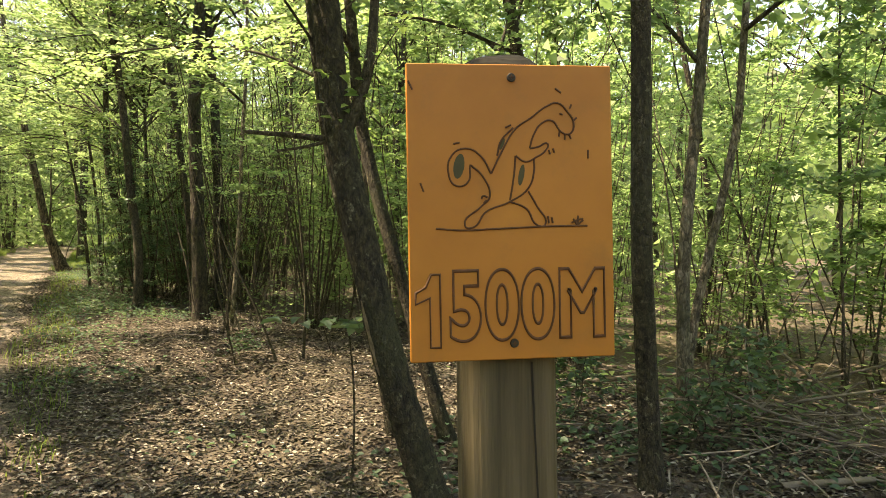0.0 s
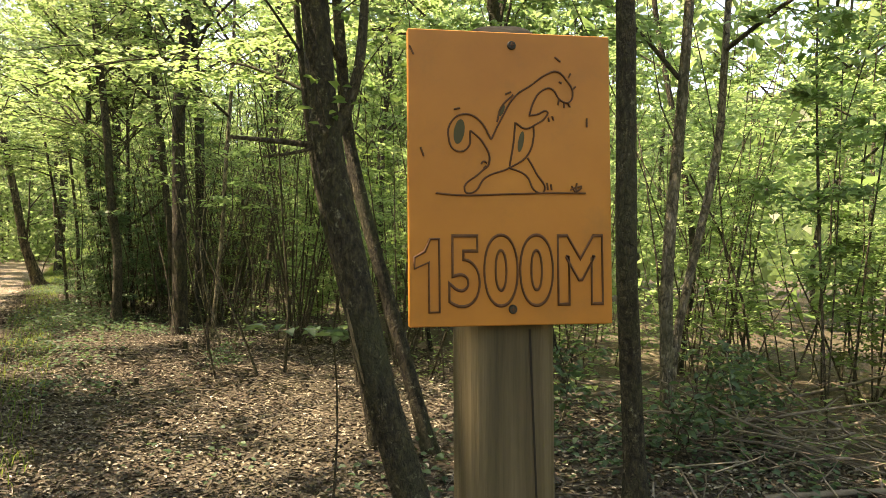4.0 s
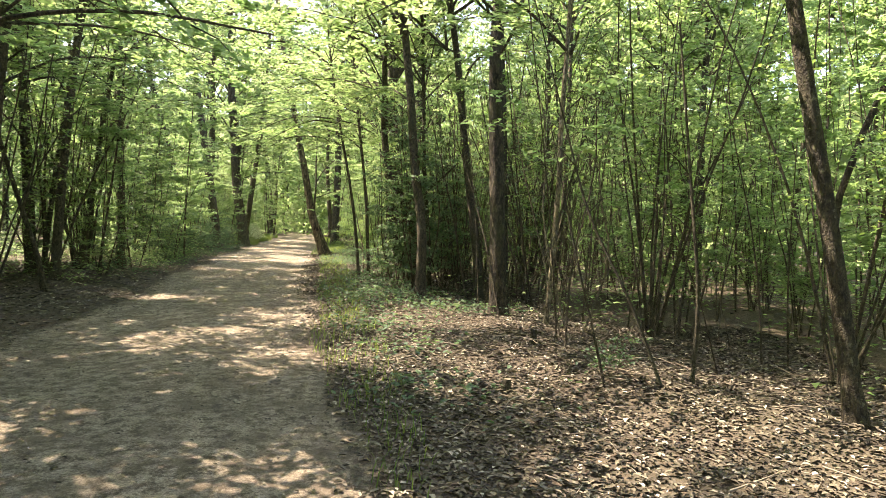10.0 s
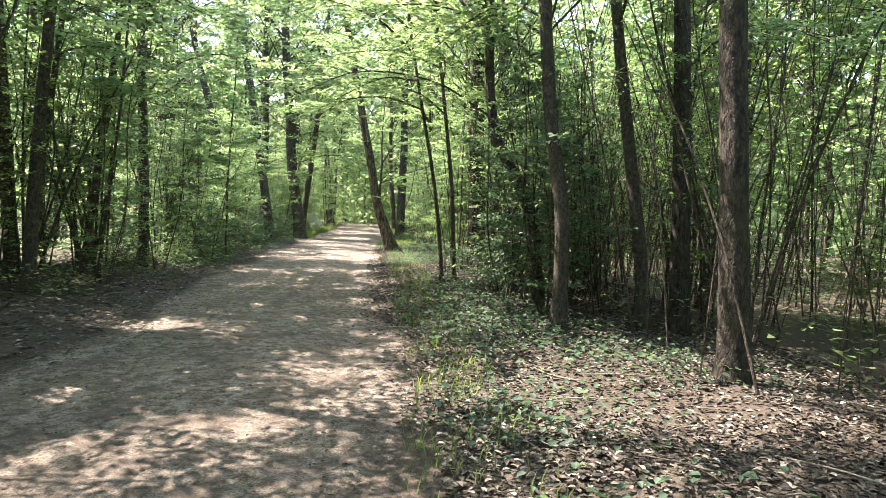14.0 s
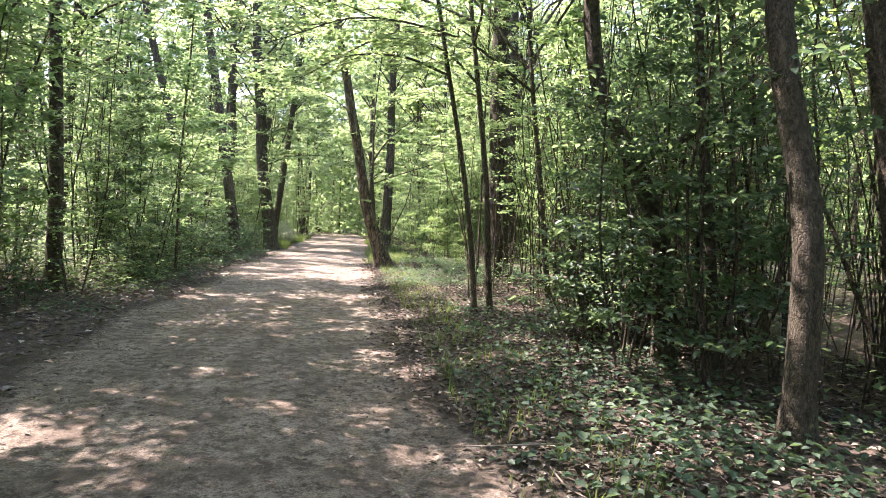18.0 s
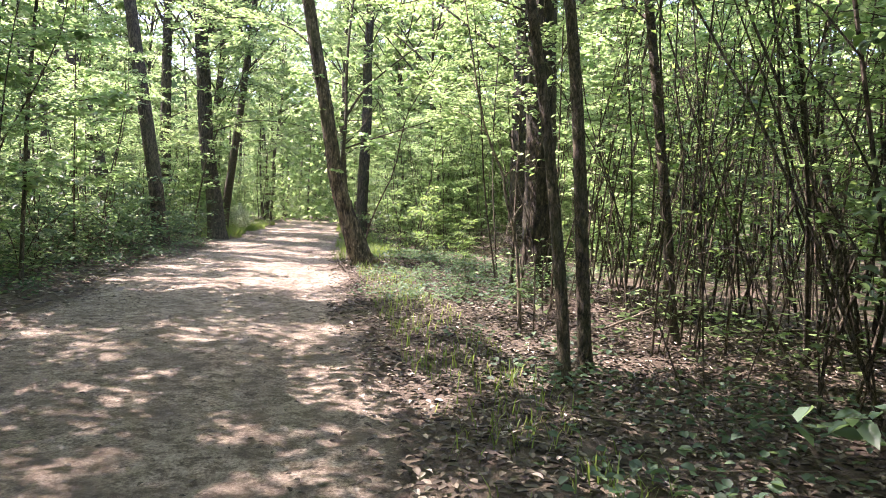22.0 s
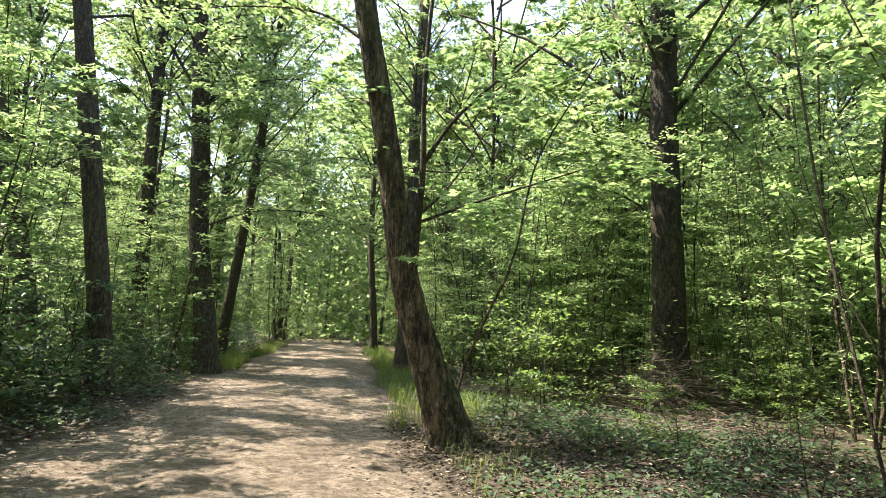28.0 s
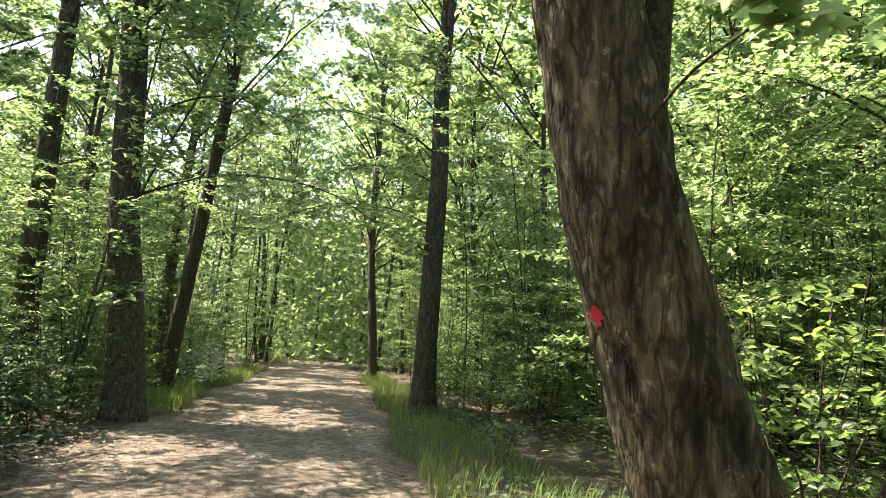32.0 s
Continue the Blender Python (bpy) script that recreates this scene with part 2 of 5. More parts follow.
# ---- mesh helpers ----
def mesh_of(name, verts, faces, mats, smooth=False, slots=None):
    """A mesh from arrays of corners and of faces that all have the same number of corners."""
    me = bpy.data.meshes.new(name)
    verts, faces = np.asarray(verts, np.float32), np.asarray(faces, np.int32)
    k = faces.shape[1]
    me.vertices.add(len(verts))
    me.vertices.foreach_set("co", verts.ravel())
    me.loops.add(faces.size)
    me.loops.foreach_set("vertex_index", faces.ravel())
    me.polygons.add(len(faces))
    me.polygons.foreach_set("loop_start", np.arange(0, faces.size, k, dtype=np.int32))
    me.polygons.foreach_set("loop_total", np.full(len(faces), k, np.int32))
    if smooth:
        me.polygons.foreach_set("use_smooth", np.ones(len(faces), bool))
    for m in mats if isinstance(mats, (list, tuple)) else (mats,):
        me.materials.append(m)
    if slots is not None:
        me.polygons.foreach_set("material_index", np.asarray(slots, np.int32))
    me.update(calc_edges=True)
    return me


def child(name, me, parent, label=""):
    ob = new(name, me)
    ob.parent = parent
    if label:
        tagged(ob, label)
    return ob


def part(name, bm, mat, parent, label=""):
    me = bpy.data.meshes.new(name)
    bm.to_mesh(me)
    bm.free()
    me.materials.append(mat)
    return child(name, me, parent, label)


def thing(name, x, y, z, label, category, group=""):
    ob = new(name)
    ob.location = (x, y, z)
    return tagged(ob, label, category, group)


def smooth_line(points, n):
    """n points on a Catmull-Rom line through the given ones."""
    p = np.asarray(points, float)
    p = np.vstack([2 * p[0] - p[1], p, 2 * p[-1] - p[-2]])
    u = np.linspace(0, len(p) - 3 - 1e-6, n)
    i = u.astype(int)
    f = (u - i)[:, None]
    a, b, c, d = p[i], p[i + 1], p[i + 2], p[i + 3]
    return 0.5 * (2 * b + (c - a) * f + (2 * a - 5 * b + 4 * c - d) * f ** 2 + (3 * b - a - 3 * c + d) * f ** 3)


def tube(line, radii, segs=8, rough=0.0, rng=None, ridges=0, plates=0.0):
    """Corners and quads of a tapered tube along a line; rough: unevenness as a share of the radius."""
    line, radii = np.asarray(line, float), np.asarray(radii, float)
    n = len(line)
    d = np.gradient(line, axis=0)
    d /= np.linalg.norm(d, axis=1)[:, None] + 1e-9
    ref = np.where(np.abs(d[:, 2:3]) > 0.9, np.array([[0.0, 1.0, 0.0]]), np.array([[0.0, 0.0, 1.0]]))
    ref = ref[n // 2] * np.ones((n, 1))
    x = np.cross(d, ref)
    x /= np.linalg.norm(x, axis=1)[:, None] + 1e-9
    y = np.cross(d, x)
    a = np.arange(segs) / segs * 2 * np.pi
    r = radii[:, None] * np.ones((1, segs))
    if rough and rng is not None:
        r = r * (1 + rough * rng.normal(0, 0.5, (n, segs)))
        ph = rng.uniform(0, 6.28, 3)
        r = r * (1 + rough * (np.sin(2 * a + ph[0]) + 0.6 * np.sin(3 * a + ph[1]))[None, :])
    if ridges:
        r = r * (1 + 0.035 * np.sin(ridges * a[None, :] + 2.5 * np.sin(np.arange(n)[:, None] * 0.35)))
    if plates:
        z = np.linspace(0, 1, n)[:, None] * np.linalg.norm(line[-1] - line[0])
        f = np.sin(9 * a + 1.7 * np.sin(5 * z) + 2 * np.sin(2 * a)) + 0.7 * np.sin(15 * a + 2.3 * np.sin(9 * z + a) + 1) + 0.5 * np.sin(23 * z + 5 * np.sin(3 * a)) * np.sin(6 * a + z)
        r = r * (1 - plates * np.clip(f - 0.5, 0, 1.2) + plates * 0.25 * rng.normal(0, 1, (n, segs)))
    v = line[:, None, :] + r[..., None] * (np.cos(a)[None, :, None] * x[:, None, :] + np.sin(a)[None, :, None] * y[:, None, :])
    i, j = np.meshgrid(np.arange(n - 1), np.arange(segs), indexing="ij")
    j2 = (j + 1) % segs
    f = np.stack([i * segs + j, i * segs + j2, (i + 1) * segs + j2, (i + 1) * segs + j], -1).reshape(-1, 4)
    return v.reshape(-1, 3), f[:, ::-1]


def joined(pieces):
    vs, fs, at = [], [], 0
    for v, f in pieces:
        vs.append(v)
        fs.append(f + at)
        at += len(v)
    return np.vstack(vs), np.vstack(fs)


def leaves(pos, size, rng, up=0.75, droop=0.0, wide=0.62, full=False, plain_tip=False):
    """Folded leaves at pos: a share 'up' of each normal points to the sky. full: rounded outline of two quads, else two triangles."""
    n = len(pos)
    size = np.broadcast_to(size, (n,)) * rng.uniform(0.7, 1.25, n)
    nor = rng.normal(0, 1, (n, 3))
    nor /= np.linalg.norm(nor, axis=1)[:, None]
    nor = nor * (1 - up) + np.array([0, 0, 1.0]) * up
    nor /= np.linalg.norm(nor, axis=1)[:, None]
    ax = rng.normal(0, 1, (n, 3))
    ax[:, 2] -= droop
    ax -= (ax * nor).sum(1)[:, None] * nor
    ax /= np.linalg.norm(ax, axis=1)[:, None]
    side = np.cross(nor, ax)
    L, W = size[:, None] * ax, (size * wide)[:, None] * side
    lift = (size * 0.12)[:, None] * nor
    if full:
        c = [pos - L * 0.5, pos - L * 0.22 - W * 0.44 + lift, pos + L * 0.2 - W * 0.36 + lift, pos + L * 0.5 - lift,
             pos + L * 0.2 + W * 0.36 + lift, pos - L * 0.22 + W * 0.44 + lift]
        v = np.stack(c, 1).reshape(-1, 3)
        b = np.arange(n)[:, None] * 6
        f = np.stack([b + [0, 3, 2, 1], b + [0, 5, 4, 3]], 1).reshape(-1, 4)
    elif plain_tip:
        v = np.stack([pos - L * 0.55, pos - W * 0.55 + L * 0.12, pos + W * 0.5 + L * 0.5], 1).reshape(-1, 3)
        f = np.arange(n * 3).reshape(-1, 3)
    else:
        v = np.stack([pos - L * 0.5, pos - W * 0.5 + lift, pos + L * 0.5, pos + W * 0.5 + lift], 1).reshape(-1, 3)
        b = np.arange(n)[:, None] * 4
        f = np.stack([b + [0, 2, 1], b + [0, 3, 2]], 1).reshape(-1, 3)
    return v, f


LOBES = ((-0.5, 0.0), (-0.3, -0.16), (-0.38, -0.46), (-0.05, -0.3), (0.16, -0.5), (0.17, -0.17), (0.55, 0.0), (0.17, 0.17), (0.16, 0.5), (-0.05, 0.3), (-0.38, 0.46), (-0.3, 0.16))


def lobed_leaves(pos, size, rng, up=0.8, droop=0.3):
    """Maple leaves of five pointed lobes, slightly cupped."""
    n = len(pos)
    size = np.broadcast_to(size, (n,)) * rng.uniform(0.6, 1.25, n)
    nor = rng.normal(0, 1, (n, 3)) * (1 - up) + np.array([0, 0, 1.0]) * up
    nor /= np.linalg.norm(nor, axis=1)[:, None]
    ax = rng.normal(0, 1, (n, 3)) - np.array([0, 0, droop])
    ax -= (ax * nor).sum(1)[:, None] * nor
    ax /= np.linalg.norm(ax, axis=1)[:, None]
    side = np.cross(nor, ax)
    c = [pos - (size * 0.06)[:, None] * nor]
    for u, w in LOBES:
        c.append(pos + (size * u)[:, None] * ax + (size * w)[:, None] * side - (size * 0.25 * (u * u + w * w))[:, None] * nor)
    k = len(LOBES)
    v = np.stack(c, 1).reshape(-1, 3)
    b = np.arange(n)[:, None] * (k + 1)
    f = np.stack([b + [0, 1 + i, 1 + (i + 1) % k] for i in range(k)], 1).reshape(-1, 3)
    return v, f


def spray_points(start, end, n, spread, rng, flat=0.35):
    """Places of leaves along a twig, spread to its sides in a flat fan that widens in the middle."""
    t = rng.uniform(0.08, 1.05, n)
    w = spread * (0.25 + np.sin(np.clip(t, 0, 1) * np.pi) * 0.75)
    off = rng.normal(0, 0.5, (n, 3)) * w[:, None]
    off[:, 2] *= flat
    return np.asarray(start)[None] + (np.asarray(end) - np.asarray(start))[None] * t[:, None] + off


# ---- plan ----
def right_edge(y):
    return 0.75 - 0.046 * np.minimum(y, 22) + 0.028 * np.clip(y - 33, 0, 14) + 0.13 * np.sin(y * 0.9) + 0.07 * np.sin(y * 2.3 + 1) + 0.34 * np.exp(-((y - 5.7) / 1.4) ** 2)


def left_edge(y):
    return -3.0 - 0.034 * np.minimum(y, 32) + 0.16 * np.sin(y * 0.7 + 2) + 0.08 * np.sin(y * 1.9)


def off_path(x, y, margin=0.15):
    return (x > right_edge(y) + margin) | (x < left_edge(y) - margin)


def ground_z(x, y):
    """Height of the forest floor: level along the path, a little higher and uneven among the trees."""
    side = np.maximum(np.maximum(x - right_edge(y), left_edge(y) - x), 0)
    rise = 0.10 * (1 - np.exp(-side / 1.2))
    return rise + np.minimum(side, 1.5) / 1.5 * (0.05 * np.sin(x * 1.1 + 0.4 * y) + 0.04 * np.sin(y * 0.83 - x * 0.6) + 0.02 * np.sin(2.7 * x + 1.9 * y))


def build_ground():
    near_x, near_y = np.arange(-14, 14.01, 0.2), np.arange(-8, 62.01, 0.28)
    xs = np.concatenate([[-900, -300, -100, -50, -30, -20, -16], near_x, [16, 20, 30, 50, 100, 300, 900]])
    ys = np.concatenate([[-900, -300, -100, -40, -20, -12], near_y, [66, 75, 90, 120, 200, 500, 900]])
    X, Y = np.meshgrid(xs, ys, indexing="ij")
    inside = (np.abs(X) < 15) & (Y > -9) & (Y < 63)
    rng = np.random.default_rng(3)
    Z = ground_z(X, Y) + np.where(inside, rng.normal(0, 0.012, X.shape) * off_path(X, Y, 0.05), 0)
    Z = np.where(off_path(X, Y, -0.02), Z, -0.06)
    i, j = np.meshgrid(np.arange(len(xs) - 1), np.arange(len(ys) - 1), indexing="ij")
    k = len(ys)
    f = np.stack([i * k + j, (i + 1) * k + j, (i + 1) * k + j + 1, i * k + j + 1], -1).reshape(-1, 4)
    ob = new("ground", mesh_of("ground", np.stack([X, Y, Z], -1).reshape(-1, 3), f, soil, True))
    tagged(ob, "brown forest floor of soil, humus and old leaves", "ground", kind="structure")


def build_path():
    ys = np.concatenate([np.arange(-9, 62, 0.14), np.arange(62, 80, 0.6)])
    us = np.linspace(0, 1, 33)
    U, Y = np.meshgrid(us, ys, indexing="ij")
    rng = np.random.default_rng(5)
    lo, hi = left_edge(ys) - 0.12, right_edge(ys) + 0.12
    X = lo[None] * (1 - U) + hi[None] * U
    Z = 0.035 * (1 - (2 * U - 1) ** 2) - 0.012 * np.exp(-((U - 0.3) / 0.07) ** 2) - 0.012 * np.exp(-((U - 0.78) / 0.07) ** 2)
    Z = Z + 0.006 * np.sin(X * 5 + Y * 1.7) * np.sin(Y * 2.9 - X * 2) + rng.normal(0, 0.006, X.shape)
    Z[0], Z[-1] = -0.05, -0.05
    k = len(ys)
    i, j = np.meshgrid(np.arange(32), np.arange(k - 1), indexing="ij")
    f = np.stack([i * k + j, (i + 1) * k + j, (i + 1) * k + j + 1, i * k + j + 1], -1).reshape(-1, 4)
    me = mesh_of("path", np.stack([X, Y, Z], -1).reshape(-1, 3), f, gravel, True)
    near = np.minimum(X - lo[None], hi[None] - X)
    me.attributes.new("wear", "FLOAT", "POINT").data.foreach_set("value", np.clip(near / 0.75, 0, 1).astype(np.float32).ravel())
    ob = new("path", me)
    tagged(ob, "wide trodden path of mottled grey-brown grit", "path", kind="structure")


build_ground()
build_path()


# ---- plant templates ----
def crown_meshes(seed, radius, height, clumps, per, size, mat, bark, far=False):
    """Leaves and branches of a crown whose foot is at the origin, on the trunk."""
    rng = np.random.default_rng(seed)
    pts, tubes = [], []
    for i in range(clumps):
        z0 = height * 0.75 * (i / clumps)
        a = i * 2.4 + rng.normal(0, 0.4)
        rr = radius * rng.uniform(0.35, 1.0) * (1 - 0.55 * (z0 / height) ** 2)
        c = np.array([math.cos(a) * rr, math.sin(a) * rr, z0 + rng.uniform(0.5, 2.2)])
        s = np.array([0, 0, max(z0 - 0.5 * rr, -1.2)])
        mid = s + (c - s) * 0.5 + np.array([rng.normal(0, 0.25), rng.normal(0, 0.25), 0.3])
        line = smooth_line([s, mid, c], 5)
        tubes.append(tube(line, np.linspace(0.036, 0.008, 5), 4))
        for k in range(4):
            u = rng.uniform(0.35, 1.0)
            b = s + (c - s) * u
            d = rng.normal(0, 1, 3) * np.array([1.0, 1.0, 0.35])
            e = b + d / np.linalg.norm(d) * rng.uniform(0.7, 1.5)
            tubes.append(tube([b, (b + e) / 2 + [0, 0, 0.08], e], [0.014, 0.009, 0.004], 3))
            pts.append(spray_points(b, e, per // 4, 0.36, rng, 0.3))
    v, f = leaves(np.vstack(pts), size, rng, 0.58, 0.3, plain_tip=far)
    bv, bf = joined(tubes)
    return mesh_of("crown", v, f, mat), mesh_of("branchwork", bv, bf, bark, True)


CROWNS = [crown_meshes(100 + i, (3.6, 4.2, 3.2, 3.9)[i], (8, 9, 7.5, 8.5)[i], 24, 270, 0.128, leaf_canopy, bark_dark) for i in range(4)]
FAR_CROWNS = [crown_meshes(200 + i, (4.2, 4.8, 3.8)[i], 9.5, 20, 230, 0.23, leaf_canopy, bark_dark, True) for i in range(3)]


def trunk_mesh(points, height, dia, bark, seed, flare=1.5, segs=14, top=0.3, plates=0.0, swell=0.7):
    """A trunk through the given places (from its foot), carried on upwards to its height."""
    rng = np.random.default_rng(seed)
    p = [np.array(q, float) for q in points]
    d = (p[-1] - p[-2]) / max(p[-1][2] - p[-2][2], 0.1)
    while p[-1][2] < height - 0.8:
        d = d * 0.85 + np.array([*rng.normal(0, 0.03, 2), 0.15])
        d = d / max(d[2], 0.2)
        p.append(p[-1] + d * 1.5)
    n = int(height / 0.07) if plates else int(min(max(height / 0.42, 14), 50))
    line = smooth_line(p, n)
    z = np.clip(line[:, 2] / height, 0, 1)
    r = dia / 2 * (1 - (1 - top) * z) * (1 + (flare - 1) * np.exp(-np.maximum(line[:, 2], 0) / (dia * swell)))
    v, f = tube(line, r, segs, 0.02 if plates else 0.05, rng, ridges=5 if dia > 0.25 else 0, plates=plates)
    return line, mesh_of("trunk", v, f, bark, True)


def at_height(line, z):
    return np.array([np.interp(z, line[:, 2], line[:, k]) for k in (0, 1)] + [z])


def limb_mesh(points, r0, r1, bark, n=14, segs=7):
    v, f = tube(smooth_line(points, n), np.linspace(r0, r1, n), segs, 0.04, np.random.default_rng(9))
    return mesh_of("limb", v, f, bark, True)


def bough_template(seed, reach, twigs, per, size, mat, bark):
    """A long low limb along +x that rises, then hangs, with flat fans of leaves on its side twigs."""
    rng = np.random.default_rng(seed)
    line = smooth_line([(0, 0, 0), (reach * 0.3, rng.normal(0, 0.12), reach * 0.16), (reach * 0.68, rng.normal(0, 0.25), reach * 0.2), (reach, rng.normal(0, 0.35), reach * 0.1)], 12)
    tubes, pts = [tube(line, np.linspace(0.026, 0.005, 12), 5, 0.05, rng)], []
    for i in range(twigs):
        b = line[min(11, 2 + int(9.9 * (i + rng.uniform(0, 0.8)) / twigs))]
        a = (1 if i % 2 else -1) * rng.uniform(0.5, 1.25)
        ln = reach * rng.uniform(0.16, 0.36)
        e = b + np.array([math.cos(a), math.sin(a), rng.normal(-0.08, 0.22)]) * ln
        tubes.append(tube([b, (b + e) / 2 + [0, 0, 0.05], e], [0.008, 0.005, 0.002], 3))
        pts.append(spray_points(b, e, per, 0.24, rng, 0.22))
    v, f = leaves(np.vstack(pts), size, rng, 0.72, 0.35)
    bv, bf = joined(tubes)
    return mesh_of("bough", bv, bf, bark, True), mesh_of("leaf_spray", v, f, mat)


BOUGHS = [bough_template(250 + i, (3.4, 2.7, 4.1, 3.0, 2.2)[i], (15, 13, 18, 15, 11)[i], 52, 0.098, leaf_canopy, bark_dark) for i in range(5)]


def add_boughs(t, line, n, low, high, aim, spread, seed, scale=1.0):
    """n boughs on a trunk, turned about the heading aim (radians from +x)."""
    r = np.random.default_rng(seed)
    for i in range(n):
        z = low + (high - low) * (i + r.uniform(0, 0.9)) / n
        bm_, lm = BOUGHS[r.integers(0, 5)]
        ob = child("bough", bm_, t)
        sc = scale * r.uniform(0.75, 1.2)
        ob.location, ob.rotation_euler, ob.scale = at_height(line, z), (r.normal(0, 0.1), r.normal(0, 0.12), aim + r.uniform(-spread, spread)), (sc, sc, sc)
        tagged(child("leaf_spray", lm, ob), kind="stuff")


SPECIES = 0


def tree(x, y, dia, points, height, bark, label, crown_z=6.5, crown=0, scale=1.0, turn=0.0, flare=1.5, segs=12, group="", far=False, name="tree", plates=0.0, swell=0.7):
    global SPECIES
    SPECIES += 1
    t = thing(name, x, y, float(ground_z(x, y)) - 0.05, label, "tree", group)
    line, me = trunk_mesh([(0, 0, -0.05)] + list(points), height, dia, bark, SPECIES, flare, segs, plates=plates, swell=swell)
    child("trunk", me, t)
    if crown is not None:
        a = at_height(line, crown_z)
        cm, bm_ = (FAR_CROWNS if far else CROWNS)[crown % (3 if far else 4)]
        for nm, m in (("crown", cm), ("branchwork", bm_)):
            ob = child(nm, m, t)
            ob.location, ob.rotation_euler, ob.scale = a, (0, 0, turn), (scale, scale, scale)
            tagged(ob, kind="stuff")
    else:
        r = np.random.default_rng(900 + SPECIES)
        for k in range(4):
            a, z = r.uniform(0, 6.28), height * (0.35 + 0.13 * k)
            p = at_height(line, z)
            reach = height * r.uniform(0.07, 0.13)
            e = p + np.array([math.cos(a) * reach, math.sin(a) * reach, reach * 0.6])
            child("limb", limb_mesh([p, (p + e) / 2 + [0, 0, 0.05], e], dia * 0.16, dia * 0.06, bark, 8, 5), t)
    return t, line


def stem_template(seed, stems, height, foot, per, size, mat, bark, full=False, wide=0.7, spread=0.25, thick=0.022, tip=True):
    """A young tree or coppice of thin stems with flat sprays of leaves; foot: height of the lowest leaves."""
    rng = np.random.default_rng(seed)
    tubes, pts, twigs = [], [], []
    for s in range(stems):
        a = rng.uniform(0, 6.28)
        h = height * rng.uniform(0.75, 1.1)
        lean = rng.uniform(0.3, 1.0) * spread * h * (0.4 if stems == 1 else 1)
        b = np.array([math.cos(a), math.sin(a), 0]) * (0.0 if stems == 1 else rng.uniform(0.05, 0.2))
        top = b + np.array([math.cos(a) * lean, math.sin(a) * lean, h])
        m1 = b + (top - b) * 0.35 + np.array([*rng.normal(0, 0.1, 2), 0])
        m2 = b + (top - b) * 0.7 + np.array([*rng.normal(0, 0.13, 2), 0])
        line = smooth_line([b - [0, 0, 0.15], b + [0, 0, 0.05], m1, m2, top], 10)
        tubes.append(tube(line, np.linspace(thick * rng.uniform(0.7, 1.2), 0.006, 10), 5, 0.06, rng))
        k = max(3, int((h - foot) * 3.0))
        for i in range(k):
            z = foot + (h - foot) * (i + rng.uniform(0, 0.9)) / k
            p = at_height(line, z)
            d = rng.normal(0, 1, 3)
            d[2] = abs(d[2]) * 0.3
            e = p + d / np.linalg.norm(d) * wide * rng.uniform(0.5, 1.3)
            twigs.append(tube([p, (p + e) / 2 + [0, 0, 0.06], e], [0.006, 0.004, 0.0025], 3))
            pts.append(spray_points(p, e, max(3, per // k // stems), 0.3, rng, 0.25))
    v, f = leaves(np.vstack(pts), size, rng, 0.62, 0.3, full=full, plain_tip=tip and not full)
    tv, tf = joined(twigs)
    return [mesh_of("stem", sv, sf, bark, True) for sv, sf in tubes], mesh_of("twigwork", tv, tf, bark, True), mesh_of("foliage", v, f, mat)


def plant(template, name, x, y, label, category, group, turn=0.0, scale=1.0, tall=1.0):
    t = thing(name, x, y, float(ground_z(x, y)), label, category, group)
    for nm, me in [("stem", m) for m in template[0]] + [("twigwork", template[1]), ("foliage", template[2])]:
        ob = child(nm, me, t)
        if nm != "stem":
            tagged(ob, kind="stuff")
        ob.rotation_euler, ob.scale = (0, 0, turn), (scale, scale, scale * tall)
    return t


SAPLINGS = [stem_template(300 + i, (1, 2, 1, 3, 1, 4)[i], (5.5, 6.2, 7.2, 5.6, 6.6, 5.0)[i], (0.7, 1.5, 2.0, 0.9, 1.2, 0.6)[i], (2900, 3200, 3100, 3500, 3200, 3500)[i], 0.088, leaf_under, bark_stem) for i in range(6)]
BUSHES = [stem_template(340 + i, (5, 7, 6)[i], (3.2, 4.2, 2.6)[i], 0.35, (2600, 3400, 2200)[i], 0.075, leaf_ivy, bark_stem, full=True, wide=0.55, spread=0.26, thick=0.018) for i in range(3)]
LEAFY = [stem_template(330 + i, (4, 5)[i], (4.0, 3.2)[i], 0.3, (3600, 3000)[i], 0.08, leaf_under, bark_stem, wide=0.75, spread=0.32, thick=0.014) for i in range(2)]
WALL = [stem_template(334 + i, (3, 4)[i], (6.0, 5.0)[i], 0.3, (4200, 3800)[i], 0.084, leaf_under, bark_stem, wide=0.95, spread=0.25, thick=0.014) for i in range(2)]
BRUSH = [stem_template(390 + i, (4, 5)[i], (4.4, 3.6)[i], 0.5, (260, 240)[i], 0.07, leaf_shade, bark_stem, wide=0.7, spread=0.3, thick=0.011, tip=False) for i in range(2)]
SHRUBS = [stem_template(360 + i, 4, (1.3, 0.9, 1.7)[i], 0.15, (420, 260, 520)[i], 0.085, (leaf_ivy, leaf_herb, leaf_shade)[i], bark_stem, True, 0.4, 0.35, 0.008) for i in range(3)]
PALE = stem_template(366, 6, 0.9, 0.2, 420, 0.09, leaf_sunlit, bark_stem, True, 0.35, 0.4, 0.006)
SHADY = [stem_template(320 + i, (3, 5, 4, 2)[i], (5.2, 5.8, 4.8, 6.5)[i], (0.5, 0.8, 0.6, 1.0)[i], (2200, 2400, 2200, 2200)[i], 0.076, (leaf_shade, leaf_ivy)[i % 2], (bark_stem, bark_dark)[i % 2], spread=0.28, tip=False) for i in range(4)]
